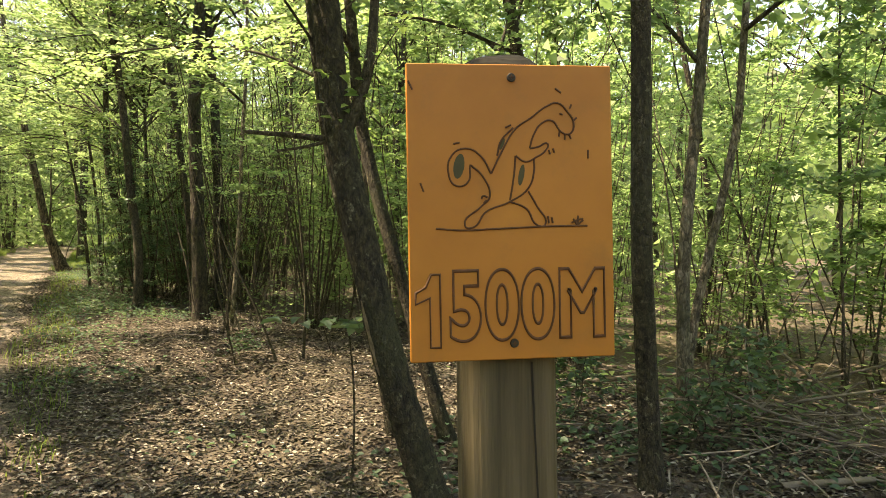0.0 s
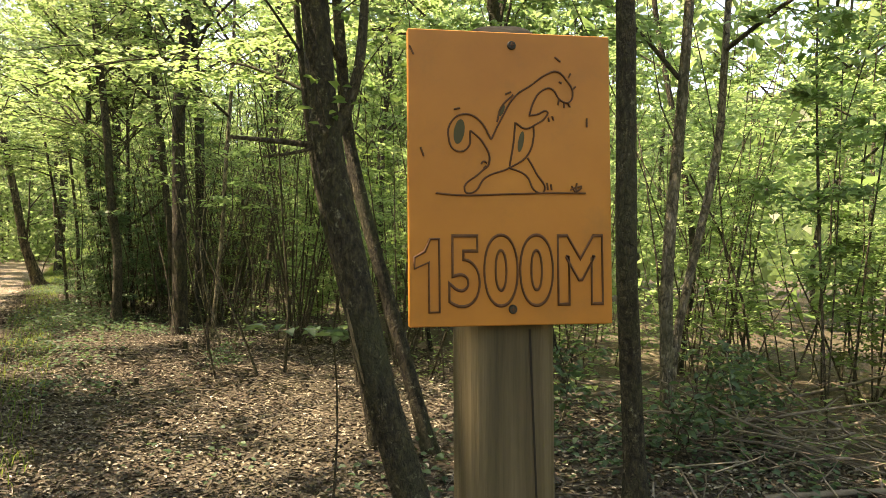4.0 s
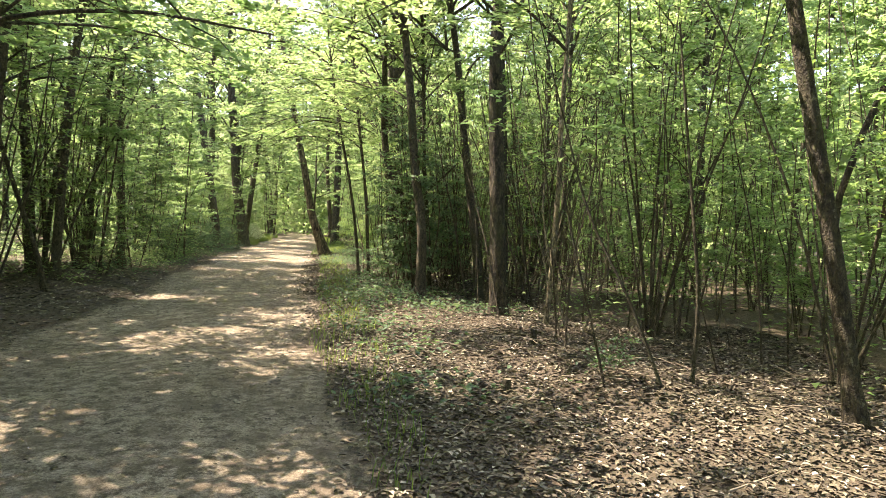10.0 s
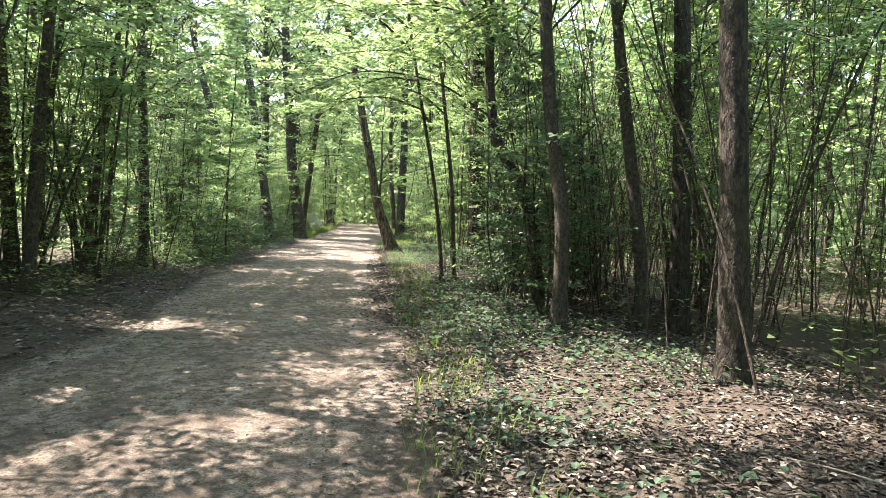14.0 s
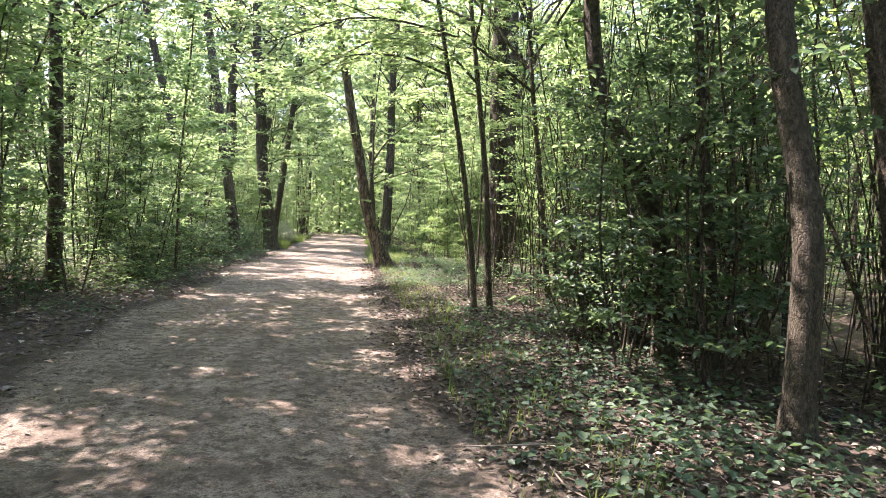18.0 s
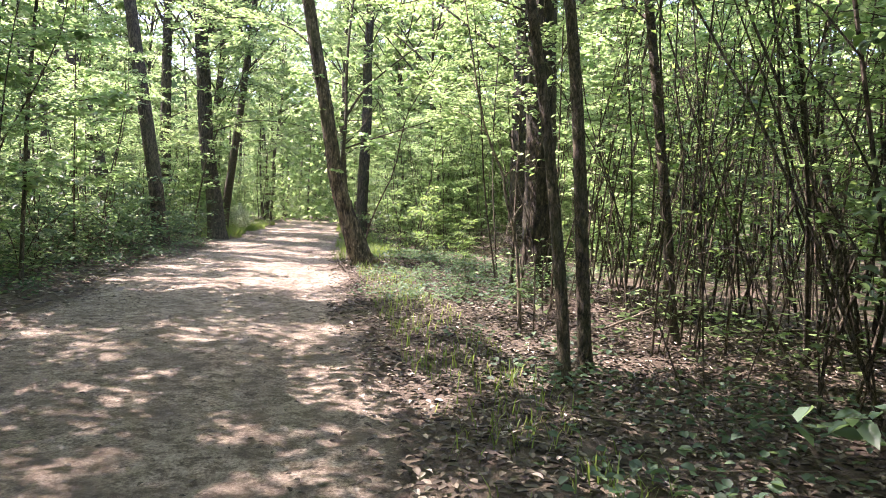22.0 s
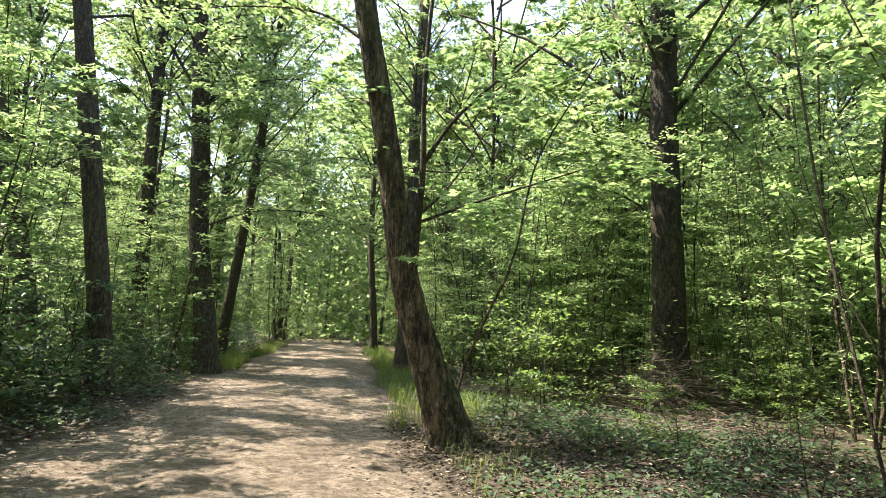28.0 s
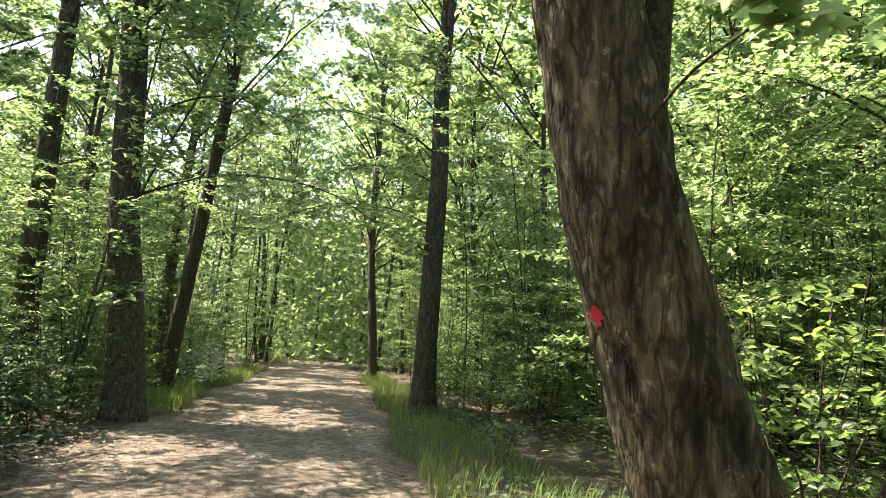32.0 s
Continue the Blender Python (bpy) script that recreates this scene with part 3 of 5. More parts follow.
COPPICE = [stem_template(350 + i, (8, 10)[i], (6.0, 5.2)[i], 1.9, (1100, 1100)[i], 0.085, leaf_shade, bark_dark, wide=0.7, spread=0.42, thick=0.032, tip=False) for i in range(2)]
BARE = [stem_template(380 + i, (1, 2, 3)[i], (4.5, 5.2, 4.2)[i], 2.4, 240, 0.11, leaf_under, (bark_stem, bark_dark, bark_pale)[i], thick=0.02, tip=False) for i in range(3)]

# ---- the large trees along the path ----
DARK, GREY = "dark-barked forest tree with mossy lower trunk", "tall straight grey-barked tree beside the path"
HEROES = []


def hero(x, y, dia, points, height, bark, label, **kw):
    t, line = tree(x, y, dia, points, height, bark, label, **kw)
    HEROES.append((x, y))
    if height >= 8 and -12 < x < 9 and not kw.get("far"):
        aim = math.pi if x > -1.5 else 0.0
        n = kw_boughs(x, y)
        if n:
            add_boughs(t, line, n, 3.0 if abs(x + 1.5) > 3.4 else 3.6, min(height * 0.62, 7.8), aim, 1.7, len(HEROES), 1.0)
    return t, line


def kw_boughs(x, y):
    """Most boughs beside the path, fewer where their shade would darken floor and thicket."""
    if y < 9:
        return 3
    if 36 < y < 36.2 and x > 4:
        return 10
    if x < 0 and 18 < y < 31 or x < 0 and 31 < y < 40:
        return 2
    return 3 if x > 0 and y < 20 or abs(x + 1.6) >= 4.8 else 5


# beside the sign
lean_a, line_a = hero(2.9, 4.24, 0.2, [(-0.09, 0.11, 0.29), (-0.3, 0.23, 1.04), (-0.42, 0.31, 1.62), (-0.56, 0.41, 2.34), (-0.64, 0.47, 3.15)], 10, bark_moss,
                      "dark leaning tree with a stripped pale scar on its trunk", crown_z=5.5, crown=0, scale=0.8, segs=40, plates=0.03)
hero(3.67, 5.6, 0.13, [(-0.25, 0.15, 0.9), (-0.62, 0.4, 2.4), (-0.72, 0.5, 3.4)], 9, bark_moss, DARK, crown_z=5, crown=1, scale=0.7)
hero(3.37, 6.05, 0.09, [(-0.2, 0.1, 1.0), (-0.5, 0.3, 2.3)], 7, bark_moss, DARK, crown=None)
hero(4.35, 4.1, 0.15, [(-0.1, 0, 1.0), (-0.26, -0.1, 1.67), (-0.3, -0.1, 2.8)], 11, bark_moss, "dark upright tree with pale lichen flecks", crown_z=7, crown=3, scale=0.5, turn=1)
hero(6.19, 6.94, 0.2, [(-0.3, 0.2, 1.4), (-0.76, 0.48, 4.33)], 11, bark_moss, DARK, crown_z=7, crown=1, scale=0.35, turn=2)
hero(4.2, 8.2, 0.14, [(-0.2, 0.1, 1.3), (-0.46, 0.29, 3.05)], 10, bark_moss, DARK, crown_z=7, crown=2, scale=0.45)
hero(3.65, 6.8, 0.06, [(-0.12, 0.1, 1.2), (-0.24, 0.16, 2.5)], 7, bark_stem, "slim young tree with dark bark", crown=None)
hero(5.75, 5.05, 0.12, [(-0.05, 0, 1.5), (0.1, 0, 3.2)], 9, bark_pale, "pale smooth-barked slender tree", crown_z=5.5, crown=0, scale=0.6, turn=3)
hero(5.9, 5.2, 0.09, [(0.15, 0, 1.0), (0.5, -0.1, 2.6), (0.6, -0.1, 3.6)], 9, bark_pale, "pale smooth-barked slender tree", crown_z=5.5, crown=1, scale=0.5, turn=4)
hero(3.25, 9.35, 0.035, [(-0.3, 0.15, 0.8), (-0.65, 0.35, 1.6), (-0.85, 0.5, 2.4)], 3.4, bark_moss, "thin dark leaning stem of a hazel", crown=None, segs=7)
hero(3.6, 9.5, 0.04, [(0.02, 0.0, 0.9), (-0.05, 0.1, 2.0)], 4.2, bark_moss, "thin dark upright stem of a hazel", crown=None, segs=7)
hero(2.75, 9.5, 0.03, [(-0.15, 0.05, 0.6), (-0.35, 0.1, 1.4)], 2.6, bark_moss, "thin dark stem of a hazel", crown=None, segs=7)
# right of the path
hero(2.98, 14.15, 0.28, [(-0.05, 0.05, 1.5), (-0.13, 0.2, 4.2)], 15, bark_rough, DARK, crown_z=7.5, crown=1, turn=1, scale=0.45)
hero(3.25, 12.65, 0.085, [(0.07, 0.0, 0.9), (0.15, 0.07, 2.1), (0.17, 0.1, 3.0)], 11, bark_pale, "pale slim tree bending slightly", crown_z=7, crown=2, scale=0.5)
hero(2.02, 16.5, 0.2, [(0.0, 0.0, 1.4), (-0.15, 0.15, 2.6), (-0.28, 0.2, 4.1)], 12, bark_dark, DARK, crown_z=6, crown=3, turn=2, scale=0.7)
fork, fork_line = hero(2.3, 18.8, 0.22, [(-0.03, 0.05, 0.8), (-0.13, 0.08, 1.5), (-0.42, 0.12, 2.15), (-0.7, 0.2, 2.7), (-0.84, 0.22, 3.5), (-0.86, 0.25, 4.6)], 9, bark_dark, "crooked dark tree forking above head height", crown_z=5, crown=3, scale=0.6)
hero(2.5, 18.25, 0.11, [(-0.05, 0.05, 1.1), (-0.17, 0.18, 2.7)], 9, bark_dark, DARK, crown_z=5, crown=0, scale=0.6)
hero(1.14, 22.7, 0.1, [(-0.08, 0.08, 1.0), (-0.26, 0.2, 2.4), (-0.6, 0.3, 4.2)], 10, bark_stem, "slim dark tree of a leaning pair", crown_z=6.5, crown=1, scale=0.45)
hero(1.46, 23.08, 0.11, [(-0.06, 0.08, 1.0), (-0.14, 0.2, 2.4), (-0.4, 0.33, 4.6)], 10, bark_stem, "slim dark tree of a leaning pair", crown_z=6.5, crown=2, scale=0.45)
hero(2.7, 23.9, 0.11, [(-0.1, 0.1, 1.2), (-0.25, 0.23, 2.7)], 11, bark_dark, DARK, crown_z=5.5, crown=3, scale=1.0)
hero(3.35, 17.05, 0.2, [(-0.05, 0.05, 0.9), (-0.18, 0.1, 1.9), (-0.4, 0.2, 3.6)], 13, bark_dark, "dark leaning tree with a pale scar", crown_z=6.5, crown=0, turn=3)
hero(3.82, 17.0, 0.27, [(-0.02, 0.05, 1.5), (-0.08, 0.12, 3.6)], 14, bark_rough, DARK, crown_z=7, crown=1, turn=4)
hero(2.6, 27.75, 0.5, [(-0.03, 0.02, 2.0), (-0.1, 0.04, 4.0)], 19, bark_rough, "thick dark rough-barked tree trunk", crown_z=8, crown=0, scale=1.1, segs=40, plates=0.022)
thick_tree, line_t = hero(4.85, 36.1, 0.62, [(-0.05, 0, 2.4), (-0.12, 0, 5.0)], 18, bark_rough, "thick grey-brown tree with brushwood at its foot", crown_z=6.8, crown=1, scale=1.35, flare=1.7, segs=40, plates=0.022)
hero(2.02, 27.2, 0.055, [(0.02, 0, 1.5), (0.03, 0, 3.6)], 7, bark_stem, "slim straight sapling trunk", crown_z=4.5, crown=2, scale=0.35)
hero(0.75, 44.0, 0.48, [(0.02, 0, 2.0), (0.1, 0.1, 5.0)], 18, bark_grey, GREY, crown_z=8.5, crown=2, scale=0.85)
hero(0.6, 58, 0.4, [(-0.1, 0, 2.0), (-0.35, 0.1, 5.0)], 16, bark_dark, DARK, crown_z=6, crown=0, far=True, scale=1.3)
# left of the path
hero(-5.0, 17.2, 0.1, [(-0.15, 0.05, 0.7), (-0.5, 0.15, 1.7)], 9, bark_dark, "crooked young tree at the edge of the path", crown_z=5.0, crown=2, scale=0.75)
hero(-6.6, 20.6, 0.24, [(-0.15, 0.1, 2.0), (-0.42, 0.3, 5.4)], 13, bark_dark, DARK, crown_z=6.5, crown=3, scale=0.8)
hero(-5.5, 18.95, 0.2, [(0.1, 0.1, 2.2), (0.28, 0.25, 4.8)], 13, bark_dark, DARK, crown_z=6.5, crown=0, scale=0.5)
hero(-6.5, 20.9, 0.14, [(0.18, 0.1, 2.0), (0.5, 0.22, 4.8)], 10, bark_dark, DARK, crown_z=6, crown=1, scale=0.45)
hero(-6.0, 21.9, 0.15, [(0.15, 0.08, 1.5), (0.52, 0.2, 4.4)], 10, bark_dark, DARK, crown=None)
hero(-5.85, 24.6, 0.26, [(-0.02, 0.1, 2.0), (-0.16, 0.3, 5.2)], 13, bark_dark, DARK, crown_z=7, crown=3, scale=1.05)
hero(-6.35, 37.4, 0.37, [(-0.35, 0.05, 1.7), (-1.1, 0.2, 4.6), (-1.75, 0.3, 7.0)], 16, bark_dark, "leaning tree beside the path", crown_z=8, crown=1, scale=0.55)
hero(-4.9, 36.3, 0.4, [(-0.15, 0.02, 1.5), (-0.55, 0.1, 4.0), (-0.88, 0.1, 6.3)], 18, bark_grey, GREY, crown_z=8.5, crown=2, turn=2, scale=0.55)
hero(-4.35, 42.0, 0.58, [(-0.25, 0.3, 1.7), (-0.55, 0.5, 3.4), (-0.7, 0.5, 6)], 20, bark_grey, "stout grey tree trunk at the edge of the path", crown_z=8, crown=3, scale=1.3, flare=1.35)
hero(-4.9, 46.6, 0.38, [(0.2, -0.1, 1.7), (0.6, -0.5, 4.5), (0.95, -1.0, 7.0)], 16, bark_dark, "tree leaning over the path", crown_z=8, crown=0, scale=1.05)
hero(-6.0, 50.5, 0.36, [(0, 0, 2), (0.1, 0, 5)], 16, bark_dark, DARK, crown_z=7, crown=1, scale=1.25)
hero(-6.3, 42.6, 0.42, [(0, 0, 2), (0.0, 0, 5)], 17, bark_grey, GREY, crown_z=8, crown=2, scale=0.95)
# Trees added deeper on the left, placed so their crowns shade the path.
for i, (x, y) in enumerate(((-7.2, 12.6), (-8.9, 8.2), (-7.6, 28.8), (-9.4, 31.2), (-10.6, 18.2), (-6.9, 9.2), (-9.2, 10.6), (-7.6, 6.0), (-9.8, 21.5), (-8.6, 25.5))):
    hero(x, y, 0.18 + 0.02 * (i % 4), [(0.1 * (i % 3 - 1), 0.1, 2.0), (0.25 * (i % 3 - 1), 0.2, 5.0)], 13 + i % 3, bark_dark, DARK, crown_z=7.5 if x < -8 and y > 15 or i == 1 else 5.5, crown=None if i in (3, 5) else i, scale=(0.8, 0.85, 1.05)[i] if i < 3 else 0.6 if x < -8 and y > 15 else 0.9, turn=i * 1.3)
for i, (x, y) in enumerate(((2.9, 48.5), (3.4, 54.5), (-7.2, 56.5), (2.3, 62.5), (-6.6, 65), (3.9, 70), (-5.6, 74), (-2.4, 84), (1.6, 80), (-4.9, 87), (3.6, 45.0), (-8.0, 48.0), (5.6, 50), (-9.4, 52), (6.6, 57), (-9.0, 61), (5.4, 64), (-8.4, 70), (4.0, 76), (7.6, 68), (-2.0, 92))):
    hero(x, y, 0.16 + 0.02 * (i % 5), [(0.1 * (i % 3 - 1), 0, 2.0), (0.3 * (i % 3 - 1), 0.2, 5.0)], 13 + i % 3, bark_dark, DARK, crown_z=(3.6 if x > 0 or y > 80 else 6.0) + 1.7 * (i % 4), crown=i, scale=1.15 if x > 0 or y > 80 else 0.85, turn=i * 1.7, far=True)
for i, (x, y) in enumerate(((-17, 47.5), (-15.5, 56), (-19.5, 52), (-13, 64), (-18, 62), (1.4, 66.5), (-17, 42), (-13.6, 51), (-5.2, 71))):
    hero(x, y, 0.2 + 0.03 * (i % 4), [(0.12 * (i % 3 - 1), 0, 2.0), (0.4 * (i % 3 - 1), 0.2, 5.0)], 17 + i % 3, bark_dark, DARK, crown_z=7.5 + 0.8 * (i % 3), crown=i, scale=1.3, turn=i * 2.1, far=True)
for i, (x, y) in enumerate(((6.8, 41.6), (8.4, 43.6), (7.0, 47.5), (10.2, 39.0))):
    hero(x, y, 0.2 + 0.03 * (i % 3), [(0.1 * (i % 3 - 1), 0, 2.0), (0.25 * (i % 3 - 1), 0.2, 5.0)], 14 + i % 3, bark_grey, "grey-barked tree with a low leafy crown", crown_z=4.6 + 0.8 * (i % 3), crown=i, scale=1.15, turn=i * 1.9)
bough_tree, bough_line = hero(-4.75, 12.0, 0.16, [(0.02, 0.05, 1.6), (0.1, 0.1, 3.4)], 11, bark_dark, "tree with a leafy bough over the path", crown_z=7.0, crown=2, scale=0.65)
# Low boughs hang over the path; unseen crown lifted to shade the litter.
over_tree, over_line = hero(-4.7, 8.6, 0.24, [(0.1, 0.05, 2.0), (0.3, 0.1, 5.0)], 14, bark_dark, "dark tree whose leafy boughs hang over the path", crown_z=10.5, crown=1, scale=0.9, turn=0.7)
# Tree added for its shade: the crown, out of view, darkens the litter.
hero(-5.2, 15.5, 0.22, [(0.05, 0.0, 2.0), (0.3, 0.0, 5.0), (1.1, 0.1, 11.0)], 18, bark_dark, "added tall dark tree, its crown out of view, shading the floor", crown_z=13.0, crown=0, scale=0.85, turn=1.1)
add_boughs(over_tree, over_line, 3, 3.6, 4.7, 0.05, 0.4, 801, 1.4)
# Added tree that is never in view; its crown shades the floor round the sign.
hero(-4.5, 4.9, 0.26, [(0.05, 0.0, 2.0), (0.2, 0.1, 5.0)], 15, bark_dark, DARK, crown_z=6.4, crown=3, scale=0.8, turn=2.2)
# the leaning tree at the right edge of the path
lean_g, line_g = hero(0.15, 32.35, 0.335, [(0.0, 0.0, 0.12), (-0.13, 0.02, 0.5), (-0.31, 0.03, 1.0), (-0.46, 0.03, 1.45), (-0.6, 0.01, 1.91), (-0.69, 0.0, 2.4), (-0.84, -0.05, 3.27), (-1.14, -0.1, 4.76)],
                      15, bark_flaky, "leaning rough-barked tree with a red paint mark", crown_z=7.5, crown=1, scale=0.55, flare=1.85, swell=2.3, segs=64, plates=0.05)
slim_g, line_s = hero(0.3, 32.5, 0.04, [(-0.06, -0.1, 0.65), (0.16, -0.23, 1.35), (0.47, -0.39, 2.1), (0.61, -0.54, 3.0), (0.79, -0.64, 3.5), (1.3, -0.86, 4.4)], 5.2, bark_stem,
                      "thin dark sapling arching away from the leaning tree", crown=None, flare=1.2, segs=8)
pale_g, line_p = hero(1.4, 24.69, 0.042, [(-0.07, 0.04, 0.9), (-0.21, 0.06, 1.43), (-0.25, 0.07, 1.67), (-0.41, 0.09, 2.02), (-0.53, 0.11, 2.44)], 3.4, bark_pale, "crooked pale dead sapling with broken twigs", crown=None, flare=1.2, segs=8)

# ---- the rest of the wood ----
rng = np.random.default_rng(42)


def free(x, y, gap, taken):
    return all((x - a) ** 2 + (y - b) ** 2 > gap * gap for a, b in taken)


def clear_of_walk(x, y):
    """Open forest floor beside the path, where nothing tall grows."""
    if 1.4 < x < 5.2 and 29.6 < y < 35.4:
        return False
    lo = np.interp(y, [-8, 0, 9, 11, 20, 24, 30, 40, 60], [6.0, 6.5, 5.0, 2.6, 2.0, 1.9, 1.9, 1.6, 1.4])
    return x > lo or x < left_edge(y) - np.interp(y, [-8, 12, 20, 60], [1.5, 1.6, 0.9, 0.7])


taken = list(HEROES)
count = 0
for tries in range(4000):
    if count >= 100:
        break
    x, y = rng.uniform(-24, 24), rng.uniform(-14, 80)
    if not clear_of_walk(x, y) or not free(x, y, 2.6, taken) or (abs(x + 1.8) < 2.6 and y < 75):
        continue
    taken.append((x, y))
    count += 1
    d = rng.uniform(0.07, 0.19)
    far = abs(x + 1) > 10 or y > 52 or y < -6
    tree(x, y, d, [(rng.normal(0, 0.12), rng.normal(0, 0.12), 2.0), (rng.normal(0, 0.35), rng.normal(0, 0.35), 5.0)], rng.uniform(12, 17),
         (bark_dark, bark_grey, bark_rough)[count % 3], "tall forest tree with a dark slender trunk", crown_z=rng.uniform(5, 7.5), crown=None if (-15 < x < -9.5 and count % 3) or (0 < x < 13 and y < 16 and count % 3 == 0) or (-10 < x < -4 and y > 26 and count % 4) or (0 < x < 10 and y < 12 and count % 2) else count, scale=rng.uniform(0.8, 1.15) * (1.25 if far and abs(x) > 14 else 0.85 if far else 1),
         turn=rng.uniform(0, 6.28), segs=10, group="trees of the wood", far=far)


count = 0
for tries in range(9000):
    if count >= 225:
        break
    x, y = rng.uniform(-13, 14), rng.uniform(-4, 60)
    if not clear_of_walk(x, y) or not free(x, y, 0.6, taken) or x < -8 and y > 24:
        continue
    taken.append((x, y))
    count += 1
    bare = rng.random() < 0.07
    # Plants in the dim parts of the wood get the darker leaf colours.
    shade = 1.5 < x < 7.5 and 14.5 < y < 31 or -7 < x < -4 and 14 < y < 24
    bare = bare or 1.5 < x < 6.5 and 19.5 < y < 29 and count % 3 > 0
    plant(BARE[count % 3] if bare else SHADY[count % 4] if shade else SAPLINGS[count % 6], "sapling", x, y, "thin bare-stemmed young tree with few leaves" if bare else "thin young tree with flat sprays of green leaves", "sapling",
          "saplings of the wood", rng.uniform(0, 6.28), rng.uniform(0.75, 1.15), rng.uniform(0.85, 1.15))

# dense thickets: dark hazel bushes, the ivy-clad stump and the bushes along the path
for x, y, k, sc in ((2.2, 17.6, 1, 1.0), (1.75, 18.6, 0, 1.0), (2.9, 18.9, 2, 1.1), (3.4, 20.4, 1, 0.9), (2.2, 20.3, 0, 0.9), (-6.4, 27.6, 1, 1.0), (-6.2, 28.6, 0, 1.1), (-6.9, 25.4, 1, 0.9), (-7.4, 23.2, 0, 1.0),
                    (2.2, 44.8, 1, 1.0), (1.9, 50.0, 0, 1.1), (-5.8, 53.2, 1, 1.0), (-6.1, 47.8, 1, 1.0)):
    plant(BUSHES[k], "bush", x, y, "dense dark-green bush of many thin stems", "bush", "bushes of the wood", x * 3.1 + y, sc)
for x, y, k, sc in ((2.6, 37.4, 0, 1.0), (3.9, 38.4, 1, 1.1), (6.2, 39.0, 1, 1.1), (4.6, 40.2, 0, 1.1), (2.0, 41.0, 1, 0.9), (3.0, 44.2, 0, 1.0), (5.4, 44.6, 1, 1.2), (6.8, 35.8, 0, 1.1), (7.6, 32.6, 1, 1.1), (5.9, 30.0, 0, 1.0),
                    (-8.4, 38.4, 1, 1.1), (-7.0, 39.9, 0, 0.9), (-6.6, 45.9, 1, 0.9), (-7.8, 43.5, 0, 1.0), (-8.8, 33.0, 0, 1.1), (-9.0, 29.0, 1, 1.0), (2.2, 48.2, 0, 1.0), (2.8, 52.0, 1, 1.1), (-6.4, 51.0, 0, 1.0), (8.0, 14.5, 1, 1.0), (9.0, 10.8, 0, 1.0), (7.2, 10.2, 1, 0.9), (8.4, 7.0, 0, 1.0), (6.4, 16.6, 1, 0.9), (10.4, 4.0, 1, 1.1), (10.0, 8.6, 0, 1.1), (7.2, 12.4, 1, 1.0), (5.8, 14.9, 0, 1.0), (7.6, 8.6, 0, 0.9), (9.4, 5.2, 1, 1.0), (8.6, 3.4, 0, 0.9)):
    plant(LEAFY[k], "leafy_bush", x, y, "tall leafy bush with light-green foliage", "bush", "leafy bushes of the wood", x * 3.7 + y, sc)
for x, y, k, sc in ((1.95, 20.1, 0, 1.15), (2.35, 20.5, 0, 1.0), (1.55, 19.3, 0, 0.8), (1.2, 26.9, 1, 0.5), (1.9, 26.3, 1, 0.55), (2.6, 26.6, 1, 0.5), (0.9, 28.6, 1, 0.45), (1.7, 29.6, 1, 0.5), (1.2, 33.6, 2, 0.9), (1.9, 34.6, 2, 1.0), (2.5, 32.4, 2, 0.5), (3.2, 31.2, 1, 0.6), (2.2, 31.0, 2, 0.45), (3.0, 35.3, 2, 0.8), (5.6, 34.4, 2, 0.8), (4.4, 32.2, 1, 0.6), (1.5, 31.4, 1, 0.5), (5.0, 33.2, 2, 0.6), (2.3, 35.8, 2, 0.9),
                    (2.9, 9.7, 1, 0.5), (4.7, 5.4, 1, 1.0), (5.3, 4.5, 1, 0.9), (4.1, 5.2, 1, 0.7), (-4.9, 33.6, 1, 1.0), (-4.7, 35.2, 1, 1.0), (-5.4, 31.0, 1, 1.0), (-5.0, 38.6, 0, 0.9), (-4.9, 40.2, 1, 1.1), (-4.75, 44.0, 2, 0.8), (-4.9, 28.6, 0, 1.1), (-5.3, 29.8, 1, 1.3), (-5.0, 32.2, 0, 1.2), (-5.6, 33.4, 1, 1.5), (-5.3, 35.9, 0, 1.3), (-4.95, 37.4, 1, 1.2), (-5.7, 38.4, 0, 1.4), (-5.4, 40.0, 1, 1.3), (-5.0, 30.8, 1, 1.2), (-5.9, 31.6, 0, 1.5), (-6.1, 35.2, 0, 1.5), (-4.95, 34.4, 1, 1.1), (-5.6, 36.8, 1, 1.4), (-5.2, 27.0, 0, 1.0), (-4.95, 41.2, 0, 1.0), (-5.3, 52.6, 2, 0.9),
                    (0.9, 38.5, 2, 0.8), (1.1, 41.5, 1, 1.0), (1.2, 44.0, 2, 0.9), (-5.2, 22.4, 1, 0.8), (-5.0, 26.2, 1, 0.9), (-5.3, 28.0, 1, 0.9), (6.8, 4.9, 1, 1.0)):
    plant(SHRUBS[k], "shrub", x, y, "low leafy green shrub on the forest floor", "shrub", "low shrubs", x * 2.3 + y, sc)
for x, y, k, sc in ((-5.6, 11.2, 0, 1.0), (-5.3, 14.0, 1, 1.0), (-6.6, 12.9, 1, 1.1), (-5.4, 15.9, 0, 0.9), (-6.3, 17.0, 1, 1.0), (-5.9, 19.6, 0, 1.0), (-7.4, 15.2, 0, 1.1), (-7.0, 10.2, 1, 1.0), (-6.1, 22.6, 1, 0.9),
                    (5.4, 9.7, 0, 0.8), (4.6, 12.2, 1, 0.9), (4.2, 16.0, 0, 0.9), (4.9, 18.8, 1, 1.0), (4.4, 23.4, 1, 0.9), (3.4, 23.0, 0, 0.8)):
    plant(COPPICE[k], "hazel_coppice", x, y, "hazel with a fan of curving dark stems", "bush", "hazel coppices", x * 2.9 + y, sc)

